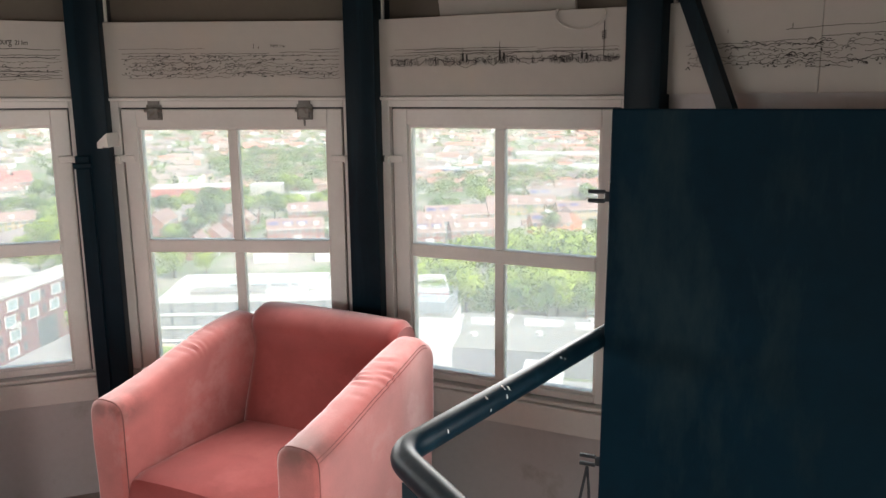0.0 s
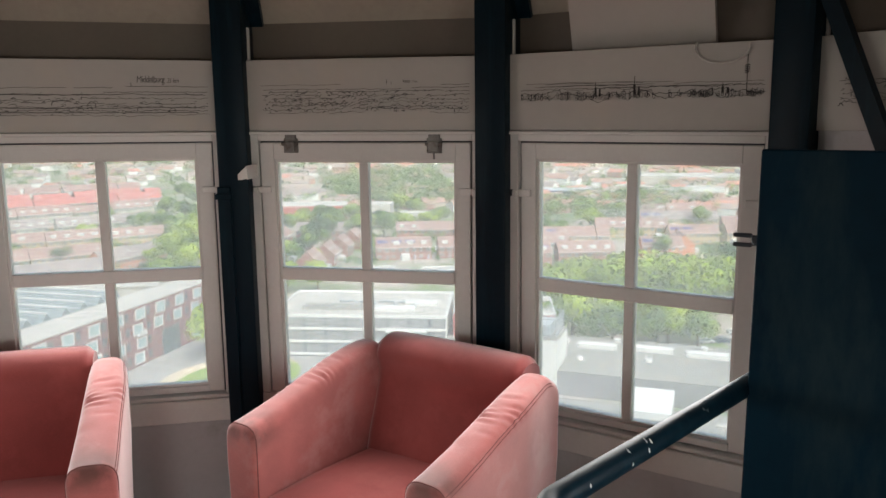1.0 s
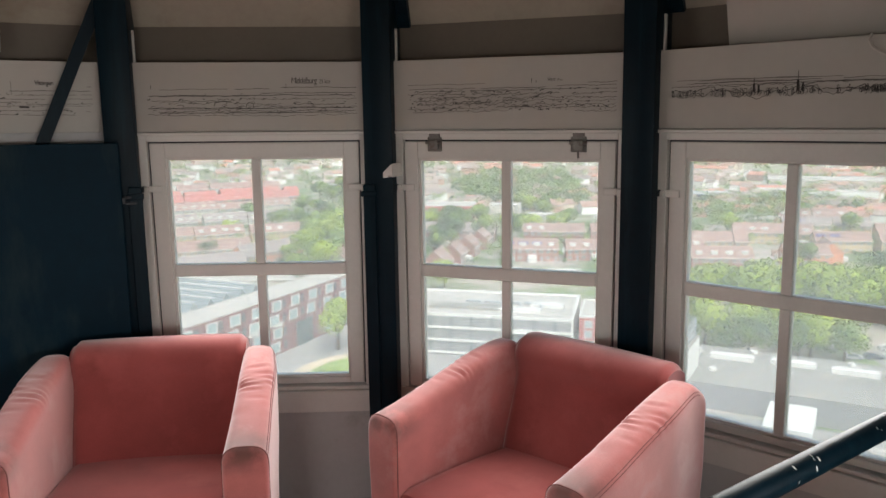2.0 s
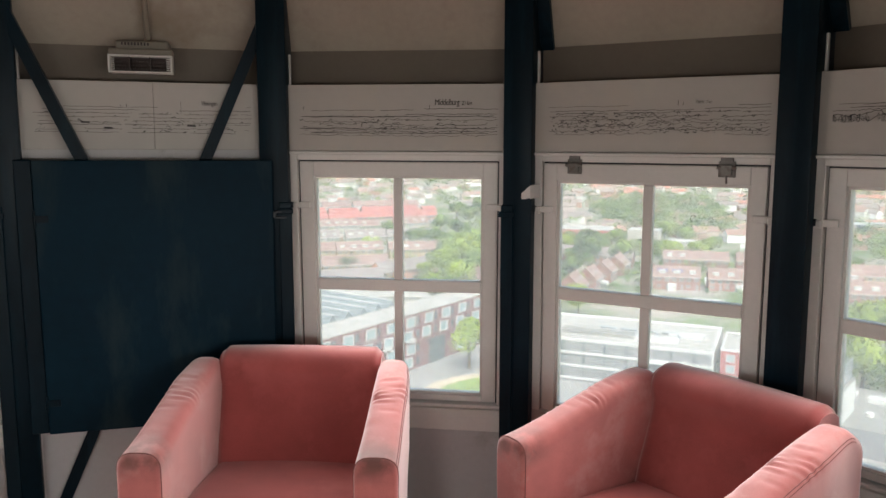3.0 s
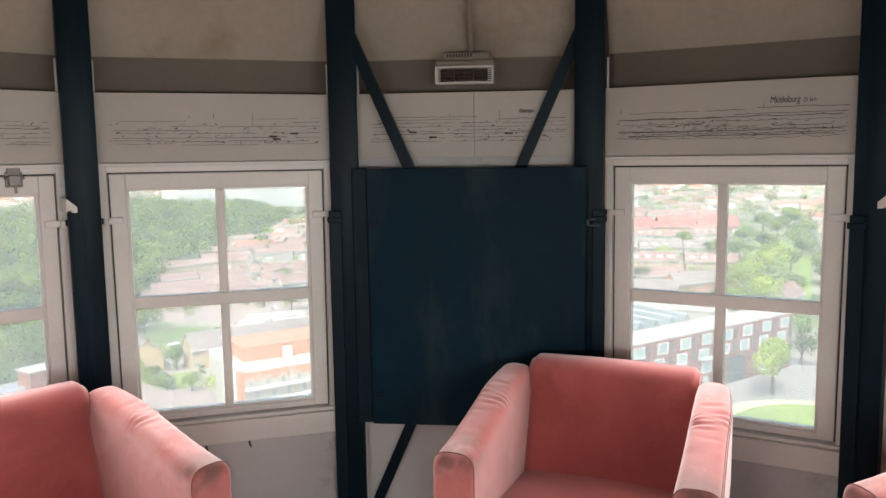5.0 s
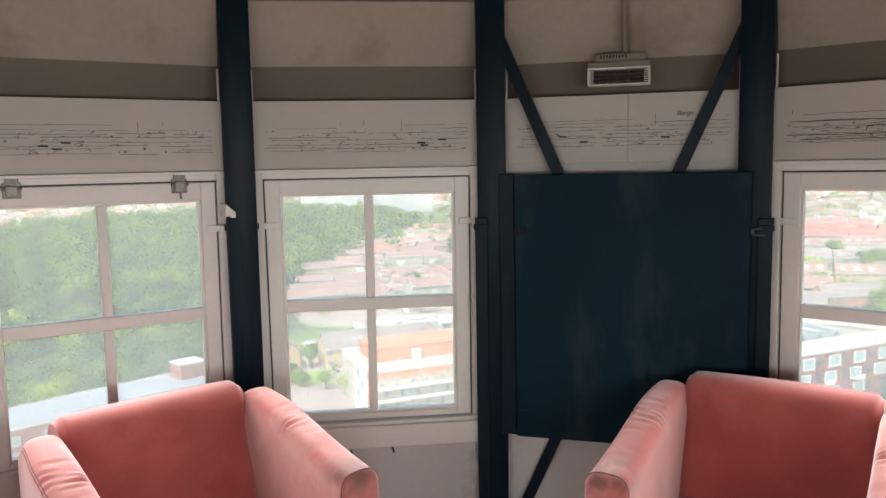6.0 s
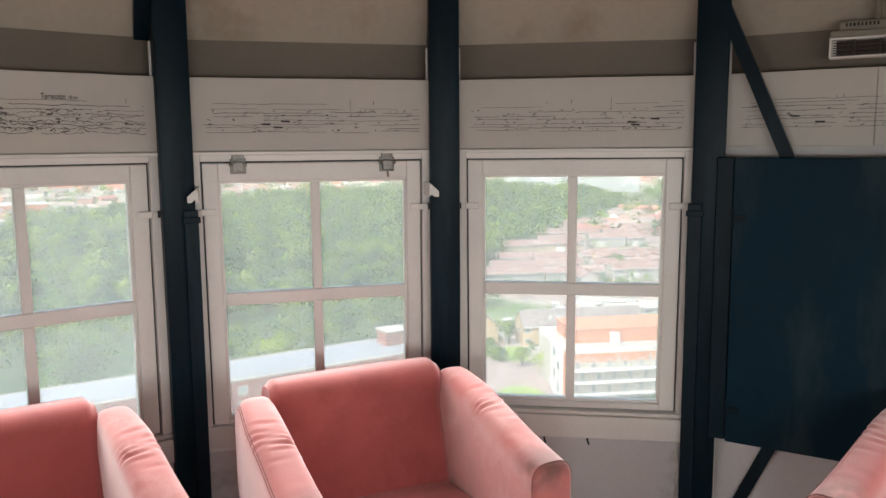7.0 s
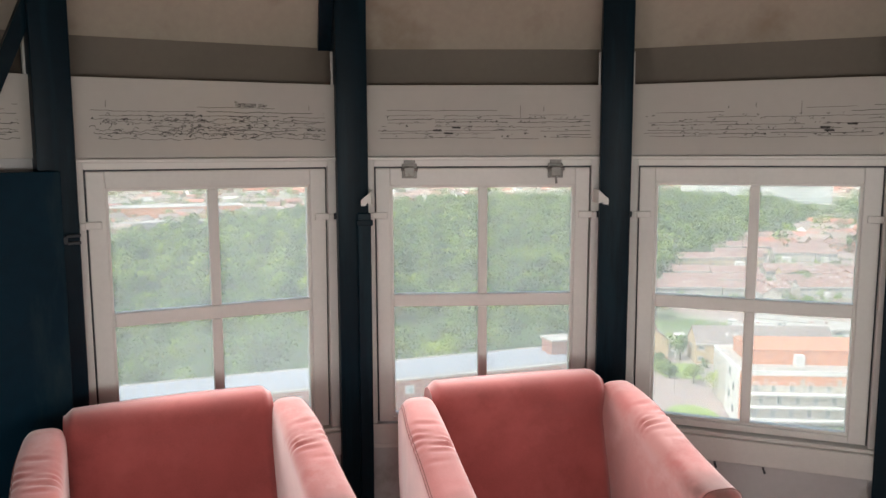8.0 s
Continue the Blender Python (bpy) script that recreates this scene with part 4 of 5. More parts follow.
box(bm, -0.36, 0.36, -0.36, 0.36, 0.75, 0.83)
CHIMNEY = finish("chimney", bm, M["brick_red"])
bm = bmesh.new()
box(bm, 0, 1.0, -0.02, 0.03, 0, 1.6)
SOLAR = finish("solar_panel", bm, M["solar"])
bm = bmesh.new()
box(bm, 0, 1.7, -0.02, 0.05, 0, 1.0)
SOLAR_PALE = finish("solar_panel", bm, M["solar_pale"])
# flat dark sheet in place of a loggia's shaded recess
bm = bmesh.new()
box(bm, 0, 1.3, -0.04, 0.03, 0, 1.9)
LOGGIA_SHADE = finish("loggia", bm, M["darkglass"])
bm = bmesh.new()
box(bm, 0, 0.9, -0.06, 0.03, 0, 2.9)
PILLAR = finish("pillar", bm, M["cream"])
# flat-roofed dormer
bm = bmesh.new()
box(bm, 0, 2.2, 0, 2.0, 0, 1.25)
box(bm, -0.15, 2.35, -0.15, 2.1, 1.25, 1.42)
DORMER = finish("dormer", bm, M["render"])
bm = bmesh.new()
box(bm, 0, 0.75, -0.03, 0.06, 0, 1.0)
SKYLIGHT = finish("roof_window", bm, M["render"])


def block(name, x, y, rot, l, w, h, wall, roof, label, category="building", parapet=0.5):
    """A flat-roofed building; x runs along its front, y to its back."""
    root = empty(name, pose(x, y, G, 0, 0, rot), label, category)
    bm = bmesh.new()
    box(bm, 0, l, 0, w, 0, h)
    part("wall", bm, wall, root)
    bm = bmesh.new()
    t = 0.35
    box(bm, t, l - t, t, w - t, h, h + 0.12)
    part("roof", bm, roof, root)
    bm = bmesh.new()
    for q in ((0, l, 0, t), (0, l, w - t, w), (0, t, t, w - t), (l - t, l, t, w - t)):
        box(bm, q[0] - 0.05 * (q[0] == 0), q[1] + 0.05 * (q[1] == l), q[2] - 0.05 * (q[2] == 0), q[3] + 0.05 * (q[3] == w), h, h + parapet)
    part("parapet", bm, roof if parapet < 0.4 else M["render"], root)
    return root


def terrace(x, y, rot, n, wall, roof, label, unit=5.6, depth=8.5, eaves=5.2, ridge=8.6, dormers=False, panels=0, rooflights=False, seed=0):
    """A street of n houses, built as short joined rows that step forwards and back."""
    rng = random.Random(seed * 7 + n)
    x, y = far(x, y, 1.49 if x > 60 else 1.42)
    u = 0.0
    while n > 0:
        k = n if n < 6 else rng.choice((3, 4, 4, 5))
        up = rng.uniform(-0.5, 0.5) if u else 0.0
        house_row(pose(x, y, G, 0, 0, rot) @ pose(u, rng.uniform(-2.2, 2.2) if u else 0.0, 0), k, wall, roof, label, unit, depth, eaves + up, ridge + up + rng.uniform(-0.3, 0.3), dormers, min(panels, k), rooflights, rng)
        panels = max(0, panels - k)
        u += k * unit + rng.choice((0.4, 0.4, 3.0))
        n -= k


def house_row(m, n, wall, roof, label, unit, depth, eaves, ridge, dormers, panels, rooflights, rng):
    """n joined houses under one pitched roof; x along the row, the street front at y = 0."""
    l = n * unit
    root = empty("terraced_houses" if n > 1 else "house", m, label, "houses" if n > 1 else "house", "houses of the town")
    bm = bmesh.new()
    prism(bm, [(0, 0), (depth, 0), (depth, eaves), (depth / 2, ridge - 0.1), (0, eaves)], 'x', 0, l)
    part("wall", bm, wall, root)
    bm = bmesh.new()
    s = (ridge - eaves) / (depth / 2)
    o = 0.35
    prism(bm, [(-o, eaves - o * s), (depth / 2, ridge), (depth + o, eaves - o * s), (depth + o, eaves - o * s + 0.22), (depth / 2, ridge + 0.25), (-o, eaves - o * s + 0.22)], 'x', -0.2, l + 0.2)
    part("roof", bm, roof, root)
    bm = bmesh.new()
    box(bm, -0.25, l + 0.25, -0.62, -0.36, eaves - 0.35 * s - 0.10, eaves - 0.35 * s + 0.12)
    part("gutter", bm, M["render"], root)
    if rng.random() < 0.6:
        bm = bmesh.new()
        w = rng.uniform(2.5, 4.0)
        u = rng.uniform(0, l - w)
        box(bm, u, u + w, -rng.uniform(2.0, 3.2), -0.02, 0, 2.7)
        part("porch", bm, M["render"], root, "white flat-roofed porch")
    slope = math.degrees(math.atan2(ridge - eaves, depth / 2))
    for k in range(n):
        u = k * unit
        put_window(W_HOUSE, root, pose(u + 0.5, 0, eaves - 1.9))
        put_window(W_HOUSE, root, pose(u + unit - 2.2, 0, eaves - 1.9))
        put_window(W_HOUSE, root, pose(u + 0.5, 0, 0.8))
        share("door", DOOR, root, pose(u + unit - 1.6, 0, 0.05))
        if dormers and rng.random() < 0.75:
            share("dormer", DORMER, root, pose(u + 1.6, 0.9, eaves + 0.9))
        if rooflights or rng.random() < 0.25:
            for q in (1.0, 3.2):
                share("roof_window", SKYLIGHT, root, pose(u + q, 1.5, eaves + 1.5 * s + 0.26, slope - 90, 0, 0))
        if k < panels:
            for a in range(4):
                share("solar_panel", SOLAR, root, pose(u + 0.6 + a * 1.05, 1.6, eaves + 1.6 * s + 0.26, slope - 90, 0, 0))
        if rng.random() < 0.5:
            share("chimney", CHIMNEY, root, pose(u + unit - 0.4, depth / 2 + 0.6, ridge))
    put_window(W_HOUSE, root, pose(0, depth * 0.62, 3.3, 0, 0, -90))
    GARDENS.append((m, l, depth))


GARDENS = []


# dark brick building with white framed windows, and the saw-tooth glass roof behind it
rot = math.degrees(math.atan2(23, 27))
b = block("apartment_block", -9.6, 141.3, rot, 98, 9.5, 14.0, M["brick_dark"], M["roof_flat"], "dark red brick apartment block with white-framed windows", parapet=0.25)
for i in range(13):
    for k in range(4):
        if i in (9, 10) and k < 2:
            continue
        put_window(W_SQUARE, b, pose(0.8 + i * 7.6 + (1.1 if k % 2 else 0), 0, 0.7 + k * 3.4))
        share("loggia", LOGGIA_SHADE, b, pose(5.9 + i * 7.6, 0, 1.0 + k * 3.4))
# passage not cut through: a dark slab gives its shade
bm = bmesh.new()
box(bm, 72.0, 79.0, -0.12, 0.02, 0, 6.4)
part("gateway", bm, M["darkglass"], b, "dark sheet painted as the shade of an open passage")
for i in range(3):
    bm = bmesh.new()
    box(bm, 44 + i * 9.4, 46.6 + i * 9.4, -0.9, 0.0, 7.2, 7.4)
    box(bm, 44 + i * 9.4, 46.6 + i * 9.4, -0.95, -0.88, 7.4, 8.3)
    part("balcony", bm, M["render"], b)
b = empty("glass_hall", pose(-16, 149.5, G, 0, 0, rot), "low hall with a grey saw-tooth glass roof", "building")
bm = bmesh.new()
box(bm, 0, 75, 0.2, 30, 0, 12.5)
part("wall", bm, M["greypanel"], b)
for k in range(13):
    bm = bmesh.new()
    prism(bm, [(k * 5.6 + 0.3, 12.5), (k * 5.6 + 5.5, 12.5), (k * 5.6 + 3.0, 15.4)], 'y', 0.4, 29)
    part("saw_tooth", bm, M["hallglass"], b)
    bm = bmesh.new()
    box(bm, k * 5.6 + 2.8, k * 5.6 + 3.2, 0.3, 29.1, 15.3, 15.6)
    part("ridge_beam", bm, M["render"], b)
b = empty("vaulted_hall", pose(26, 246, G, 0, 0, 0), "hall with a low rounded grey roof", "building")
bm = bmesh.new()
prism(bm, [(0, 0), (34, 0)] + [(34 - 34 * k / 10, 4.6 + 1.5 * math.sin(math.pi * k / 10)) for k in range(11)], 'y', 0, 20)
part("wall", bm, M["roof_flat"], b)
bm = bmesh.new()
prism(bm, [(34.3 - 34.6 * k / 10, 4.7 + 1.5 * math.sin(math.pi * k / 10)) for k in range(11)] + [(-0.3 + 34.6 * k / 10, 5.1 + 1.5 * math.sin(math.pi * k / 10)) for k in range(11)], 'y', -0.4, 20.4)
part("roof", bm, M["roof_flat"], b)

# white banded building with grey cladding
rot = math.degrees(math.atan2(-14, 18))
b = block("office_building", 66.0, 173.0, rot, 42, 27, 9.6, M["greypanel"], M["roof_flat"], "grey-clad office block with white floor bands", parapet=0.7)
for k in range(3):
    bm = bmesh.new()
    box(bm, -0.1, 42.1, -0.35, 0.0, 0.4 + k * 3.1, 0.95 + k * 3.1)
    part("floor_band", bm, M["render"], b)
bm = bmesh.new()
box(bm, 42.0, 42.4, -0.3, 27, 0, 10.3)
part("end_wall", bm, M["render"], b, "white end wall")
bm = bmesh.new()
box(bm, 0, 0.6, -0.10, 0.02, 0, 2.5)
SLIT = finish("window", bm, M["darkglass"])
for i in range(8):
    for k in range(3):
        share("window", SLIT, b, pose(3.0 + i * 5.0, 0, 0.97 + k * 3.1))
for k in range(1, 3):
    bm = bmesh.new()
    box(bm, 28, 37.5, -1.9, 0.0, 0.4 + k * 3.1, 0.6 + k * 3.1)
    for q in range(10):
        box(bm, 28 + q * 1.05, 28.06 + q * 1.05, -1.9, -1.84, 0.6 + k * 3.1, 1.6 + k * 3.1)
    box(bm, 28, 37.5, -1.92, -1.84, 1.55 + k * 3.1, 1.65 + k * 3.1)
    part("balcony", bm, M["render"], b)
for q in ((6, 7, 18, 4), (24, 6, 10, 3.4), (31, 12, 8, 4)):
    bm = bmesh.new()
    box(bm, q[0], q[0] + q[2], q[1], q[1] + q[3], 9.7, 10.5)
    part("roof_unit", bm, M["roof_dull"] if q[0] == 6 else M["render"], b)
for k in range(4):
    bm = bmesh.new()
    tube(bm, [(14 + k * 5, 15, 10.2), (18 + k * 5, 14, 10.4), (19 + k * 5, 10, 10.2)], 0.32, 6)
    part("roof_duct", bm, M["metal"], b)
b = block("apartment_block", 101.0, 147.5, rot, 24, 18, 10.5, M["brick_crimson"], M["roof_flat"], "crimson brick block with pale windows beside the white office")
for i in range(5):
    for k in range(4):
        put_window(W_BIG, b, pose(1.2 + i * 4.0, 0, 0.9 + k * 2.4))

# orange brick building with cream balconies
rot = 39.0
b = block("apartment_block", -62.0, 152.5, rot, 50, 21, 10.3, M["cream"], M["roof_flat"], "cream and orange apartment block with white balcony bands", parapet=0.9)
bm = bmesh.new()
box(bm, 1.4, 50, -0.06, 0.0, 8.3, 10.2)
part("brick_band", bm, M["brick_orange"], b, "orange brick band")
bm = bmesh.new()
box(bm, 4.0, 50, 8.0, 20.0, 10.4, 13.4)
part("penthouse", bm, M["brick_orange"], b, "orange brick roof storey")
bm = bmesh.new()
box(bm, 3.8, 50.2, 7.8, 20.2, 13.4, 13.7)
part("penthouse_roof", bm, M["brick_orange"], b)
bm = bmesh.new()
box(bm, -0.25, 1.3, -0.35, 0.0, 0, 11.0)
part("pier", bm, M["brick_orange"], b, "orange brick corner pier")
bm = bmesh.new()
box(bm, -0.55, 0.0, 0.0, 9.0, 0, 11.6)
part("end_wall", bm, M["render"], b, "white end wall")
for k in range(4):
    bm = bmesh.new()
    box(bm, -0.62, -0.5, 2.4 + k % 2 * 3, 3.6 + k % 2 * 3, 1.5 + k * 2.4, 3.1 + k * 2.4)
    part("window", bm, M["darkglass"], b)
for k in range(3):
    bm = bmesh.new()
    box(bm, 1.4, 50, -1.4, 0.0, 1.0 + k * 2.7, 1.35 + k * 2.7)
    part("balcony", bm, M["render"], b)
for i in range(13):
    for k in range(3):
        put_window(W_TALL, b, pose(2.4 + i * 3.6 + (k % 2) * 1.2, 0, 1.4 + k * 2.7))
        if i % 2:
            share("pillar", PILLAR, b, pose(0.9 + i * 3.6, 0, 1.4 + k * 2.7))
bm = bmesh.new()
box(bm, 13.0, 14.8, 6.4, 8.0, 10.4, 12.8)
part("vent_box", bm, M["render"], b)

# brick building with solar panels in front of the wood
rot = math.degrees(math.atan2(56, 30))
b = block("school_building", -143.0, 42.0, rot, 124, 15.0, 10.0, M["brick_red"], M["roof_flat"], "long red brick building with rows of solar panels", parapet=0.3)
for i in range(56):
    for k in range(4):
        share("solar_panel", SOLAR_PALE, b, pose(3 + i * 1.95, 1.6 + k * 3.0, 10.25, -78, 0, 0) @ Matrix.Diagonal((1, 1, 1.9, 1)))
for i in range(21):
    for k in (0, 1, 2):
        put_window(W_BIG, b, pose(3 + i * 5.7, 0, 1.2 + k * 3.0))
bm = bmesh.new()
box(bm, 107, 112.5, 6, 11, 10.1, 13.6)
part("lift_house", bm, M["brick_red"], b)
bm = bmesh.new()
box(bm, 106.7, 112.8, 5.7, 11.3, 13.6, 13.9)
part("lift_house_roof", bm, M["roof_flat"], b)

# low roofs below the tower, with long roof lights and a white plant room
rot = math.degrees(math.atan2(-21, 16))
b = block("workshop_building", 84.0, 140.0, rot, 92, 27, 5.0, M["greypanel"], M["roof_dull"], "low grey flat-roofed workshop with white roof lights", parapet=0.2)
for u, v in ((23, 19.5), (34, 17.6), (46, 18.6), (57.5, 17.6), (68, 18.2)):
    bm = bmesh.new()
    box(bm, u, u + 8.6, v, v + 2.4, 5.1, 6.1)
    part("roof_light", bm, M["render"], b)
for u, v in ((28, 24), (42, 25), (61, 24.5), (50, 12), (36, 9)):
    bm = bmesh.new()
    tube(bm, [(u, v, 5.1), (u, v, 5.8)], 0.8, 10)
    part("roof_vent", bm, M["render"], b)
b2 = block("plant_room", 97.0, 122.0, rot, 10.5, 11, 11.5, M["render"], M["roof_dull"], "white plant room with a dark roof cage", parapet=0.2)
bm = bmesh.new()
for u in [0.6 + 0.93 * i for i in range(11)]:
    for v in (1.0, 10.0):
        tube(bm, [(u, v, 11.6), (u, v, 15.6)], 0.07, 5)
for v in [1.0 + i for i in range(10)]:
    for u in (0.6, 9.9):
        tube(bm, [(u, v, 11.6), (u, v, 15.6)], 0.07, 5)
for z in (12.6, 14.0, 15.6):
    for v in (1.0, 10.0):
        tube(bm, [(0.6, v, z), (9.9, v, z)], 0.08, 5)
    for u in (0.6, 9.9):
        tube(bm, [(u, 1.0, z), (u, 10.0, z)], 0.08, 5)
box(bm, 2, 8.5, 2.5, 9, 11.6, 14.0)
part("roof_cage", bm, M["metal"], b2, "dark steel cage round machinery")
b = block("workshop_building", 67.0, 110.0, rot, 84, 19, 4.0, M["greypanel"], M["roof_dull"], "lower grey flat roof with a brown terrace", parapet=0.2)
for u, v, w, d, mt in ((28, 9, 6, 3.2, "metal"), (38, 5, 13, 6, "roof_dull"), (17, 6, 7, 6, "brickpave"), (50, 12, 10, 1.2, "roof_flat")):
    bm = bmesh.new()
    box(bm, u, u + w, v, v + d, 4.1, 4.8)
    part("roof_unit", bm, M[mt], b)
b = block("canopy_building", 98.5, 90.5, rot, 7.6, 13, 5.2, M["render"], M["render"], "small white flat-roofed annexe", parapet=0.15)
b = block("workshop_building", 84, 77, rot, 56, 13, 3.2, M["cream"], M["roof_flat"], "pale low flat-roofed shed", parapet=0.2)

# houses near the orange block
terrace(-62.8, 133.5, 40, 5, M["brick_yellow"], M["roof_grey"], "yellow brick house row with a grey tiled roof", seed=3, eaves=5.6, ridge=9.0, unit=7.0)
terrace(-83.0, 141.0, -48, 4, M["brick_yellow"], M["roof_grey"], "yellow brick houses with solar panels on a grey roof", panels=3, seed=4)
terrace(-66, 158, 40, 8, M["render"], M["roof_flat"], "white garages and low houses in a row", unit=4.2, eaves=3.0, ridge=3.5, depth=7, seed=5)
b = block("garage_row", -95.0, 242.0, 12, 56, 8, 3.0, M["render"], M["roof_flat"], "white garage row with dark doors", parapet=0.3)
for i in range(18):
    bm = bmesh.new()
    if i == 0:
        box(bm, 0, 0.9, -0.05, 0.03, 0, 2.3)
        GDOOR = finish("garage_door", bm, M["darkglass"])
    else:
        bm.free()
    share("garage_door", GDOOR, b, pose(1 + i * 3.0, 0, 0.05))

ROWS = (   # x, y, direction, houses, walls, roof, dormers, panels
    (-100, 187, 41, 12, "cream", "roof_pink", 0, 0), (-112, 214, 41, 8, "cream", "roof_pink", 0, 0), (-60, 222, 41, 5, "brick_orange", "roof_pink", 0, 0), (-122, 244, 41, 6, "brick_yellow", "roof_pink", 0, 0),
    (-80, 250, -49, 4, "brick_orange", "roof_pink", 0, 0), (-128, 284, 36, 8, "cream", "roof_pink", 0, 0), (-62, 290, -50, 5, "cream", "roof_brown", 0, 0), (-128, 330, 28, 12, "cream", "roof_pink", 0, 0),
    (-104, 200, 41, 9, "cream", "roof_pink", 0, 0), (-84, 233, 41, 6, "brick_yellow", "roof_pink", 0, 0), (-118, 264, 38, 8, "cream", "roof_pink", 0, 0), (-128, 306, 32, 10, "brick_orange", "roof_pink", 0, 0), (-84, 206, -49, 3, "cream", "roof_pink", 0, 0),
    (8, 200, 4, 5, "brick_yellow", "roof_grey", 0, 0), (37, 212, 35, 4, "brick_orange", "roof_grey", 0, 0), (10, 228, 0, 6, "brick_yellow", "roof_brown", 0, 0), (14, 262, 0, 9, "brick_yellow", "roof_brown", 1, 0), (4, 298, 2, 12, "cream", "roof_grey", 1, 0),
    (10, 338, 6, 13, "cream", "roof_brown", 1, 0), (10, 372, 8, 15, "brick_red", "roof_red", 0, 0), (26, 405, 10, 13, "brick_red", "roof_red", 0, 0), (30, 450, 6, 12, "render", "roof_pink", 0, 0),
    (59.5, 193, 55, 2, "cream", "roof_brown", 0, 0),
    (100, 183, -27, 6, "brick_red", "roof_brown", 1, 3), (122, 210, -30, 5, "brick_red", "roof_pink", 1, 0), (84, 212, 52, 3, "brick_red", "roof_brown", 0, 0), (96, 228, -35, 4, "brick_red", "roof_grey", 0, 0),
    (123, 155, -29, 5, "brick_red", "roof_brown", 1, 3), (148, 175, -30, 4, "brick_yellow", "roof_brown", 0, 2), (136, 168, -30, 3, "render", "roof_pink", 1, 0),
    (160, 144, -32, 2, "brick_orange", "roof_brown", 0, 1), (174, 138, 50, 2, "brick_orange", "roof_brown", 0, 0), (185, 156, -32, 4, "brick_yellow", "roof_brown", 0, 2), (178, 180, -38, 4, "brick_yellow", "roof_brown", 1, 0),
    (205, 186, -36, 5, "brick_yellow", "roof_grey", 0, 2), (215, 160, -40, 4, "brick_orange", "roof_pink", 0, 0), (222, 204, -35, 4, "brick_yellow", "roof_brown", 1, 0), (205, 130, -42, 5, "brick_yellow", "roof_brown", 0, 0), (240, 172, -40, 5, "brick_red", "roof_brown", 0, 0),
)
for i, (x, y, r, n, w, f, d, p) in enumerate(ROWS):
    terrace(x, y, r, int(n * 1.4 + 0.5), M[w], M[f], "row of %s houses with %s roofs" % ({"brick_red": "red brick", "brick_yellow": "yellow brick", "brick_orange": "orange brick", "cream": "cream", "render": "white"}[w],
            {"roof_pink": "brown-red", "roof_brown": "brown tiled", "roof_grey": "grey tiled", "roof_red": "bright red"}[f]), dormers=bool(d), panels=p, seed=i, **(dict(eaves=4.6, ridge=6.7, depth=6.6, unit=5.0) if x < -50 else {}))
# gabled pairs stepping back one behind another
for k in range(4):
    terrace(78 + k * 9.0, 172 + k * 10.0, 50, 2, M["brick_red"], M["roof_brown"], "pair of red brick gabled houses in a stepped row", unit=5.6, depth=8.6, eaves=4.6, ridge=8.6, seed=50 + k, rooflights=True)
for x, y, r, l, w, h, wl, rf, lab in (
        (137, 262, -38, 12, 9, 12, "cream", "roof_flat", "cream four-storey flats among trees"), (150, 256, -35, 11, 8, 6.5, "cream", "roof_flat", "white flat-roofed villas among trees"), (172, 244, -35, 10, 8, 6, "render", "roof_flat", "white flat-roofed villas among trees"),
        (90, 172, -30, 9, 6, 3.2, "render", "roof_flat", "small white flat-roofed garage block"), (102, 163, -30, 9, 6, 3.2, "render", "roof_flat", "small white flat-roofed garage block"),
        (115, 300, -28, 34, 18, 8, "roof_red", "roof_flat", "low sports hall with red walls and a pale roof"), (252, 300, -45, 42, 20, 7, "solar", "metal", "blue industrial shed with metal roof"), (262, 282, -45, 46, 16, 7, "brick_orange", "roof_flat", "orange brick shed with flat roof"),
        (300, 292, -45, 60, 18, 7, "render", "roof_flat", "white flat-roofed warehouse at the town edge"), (350, 330, -45, 120, 30, 9, "cream", "roof_flat", "wide pale warehouse at the town edge"), (420, 300, -45, 130, 40, 10, "render", "roof_flat", "wide white warehouse at the town edge"),
        (-470, 200, 63, 90, 30, 9, "brick_orange", "roof_flat", "long low building with red walls"), (-400, 170, 63, 150, 16, 5, "greypanel", "roof_flat", "long pale flat-roofed hall behind the wood"), (-520, 150, 63, 80, 30, 9, "roof_red", "roof_red", "red-roofed hall at the town edge")):
    x, y = far(x, y, 1.4)
    block("building", x, y, r, l * 1.3, w * 1.3, h, M[wl], M[rf], lab)
# tall slab of flats behind the wood
b = block("apartment_tower", -400, 800, 22, 150, 16, 40, M["render"], M["roof_flat"], "tall pale slab of flats with balcony bands", "building")
for k in range(12):
    bm = bmesh.new()
    box(bm, 18, 150, -0.5, 0.0, 2 + k * 3.1, 3.5 + k * 3.1)
    part("balcony_band", bm, M["metal"], b)

# street lamps
def street_lamp(x, y, h, a):
    x, y = far(x, y)
    root = empty("street_lamp", pose(x, y, G, 0, 0, a), "slim pale street lamp on a verge", "street lamp")
    bm = bmesh.new()
    tube(bm, [(0, 0, 0), (0, 0, h), (0.25, 0, h + 0.45), (1.4, 0, h + 0.55)], 0.10, 8)
    part("pole", bm, M["render"], root)
    bm = bmesh.new()
    box(bm, 1.2, 2.0, -0.14, 0.14, h + 0.46, h + 0.60, 0.04, 1)
    part("lamp_head", bm, M["metal"], root)


street_lamp(-60, 120, 9.5, 150)
street_lamp(150, 118, 7.0, 200)


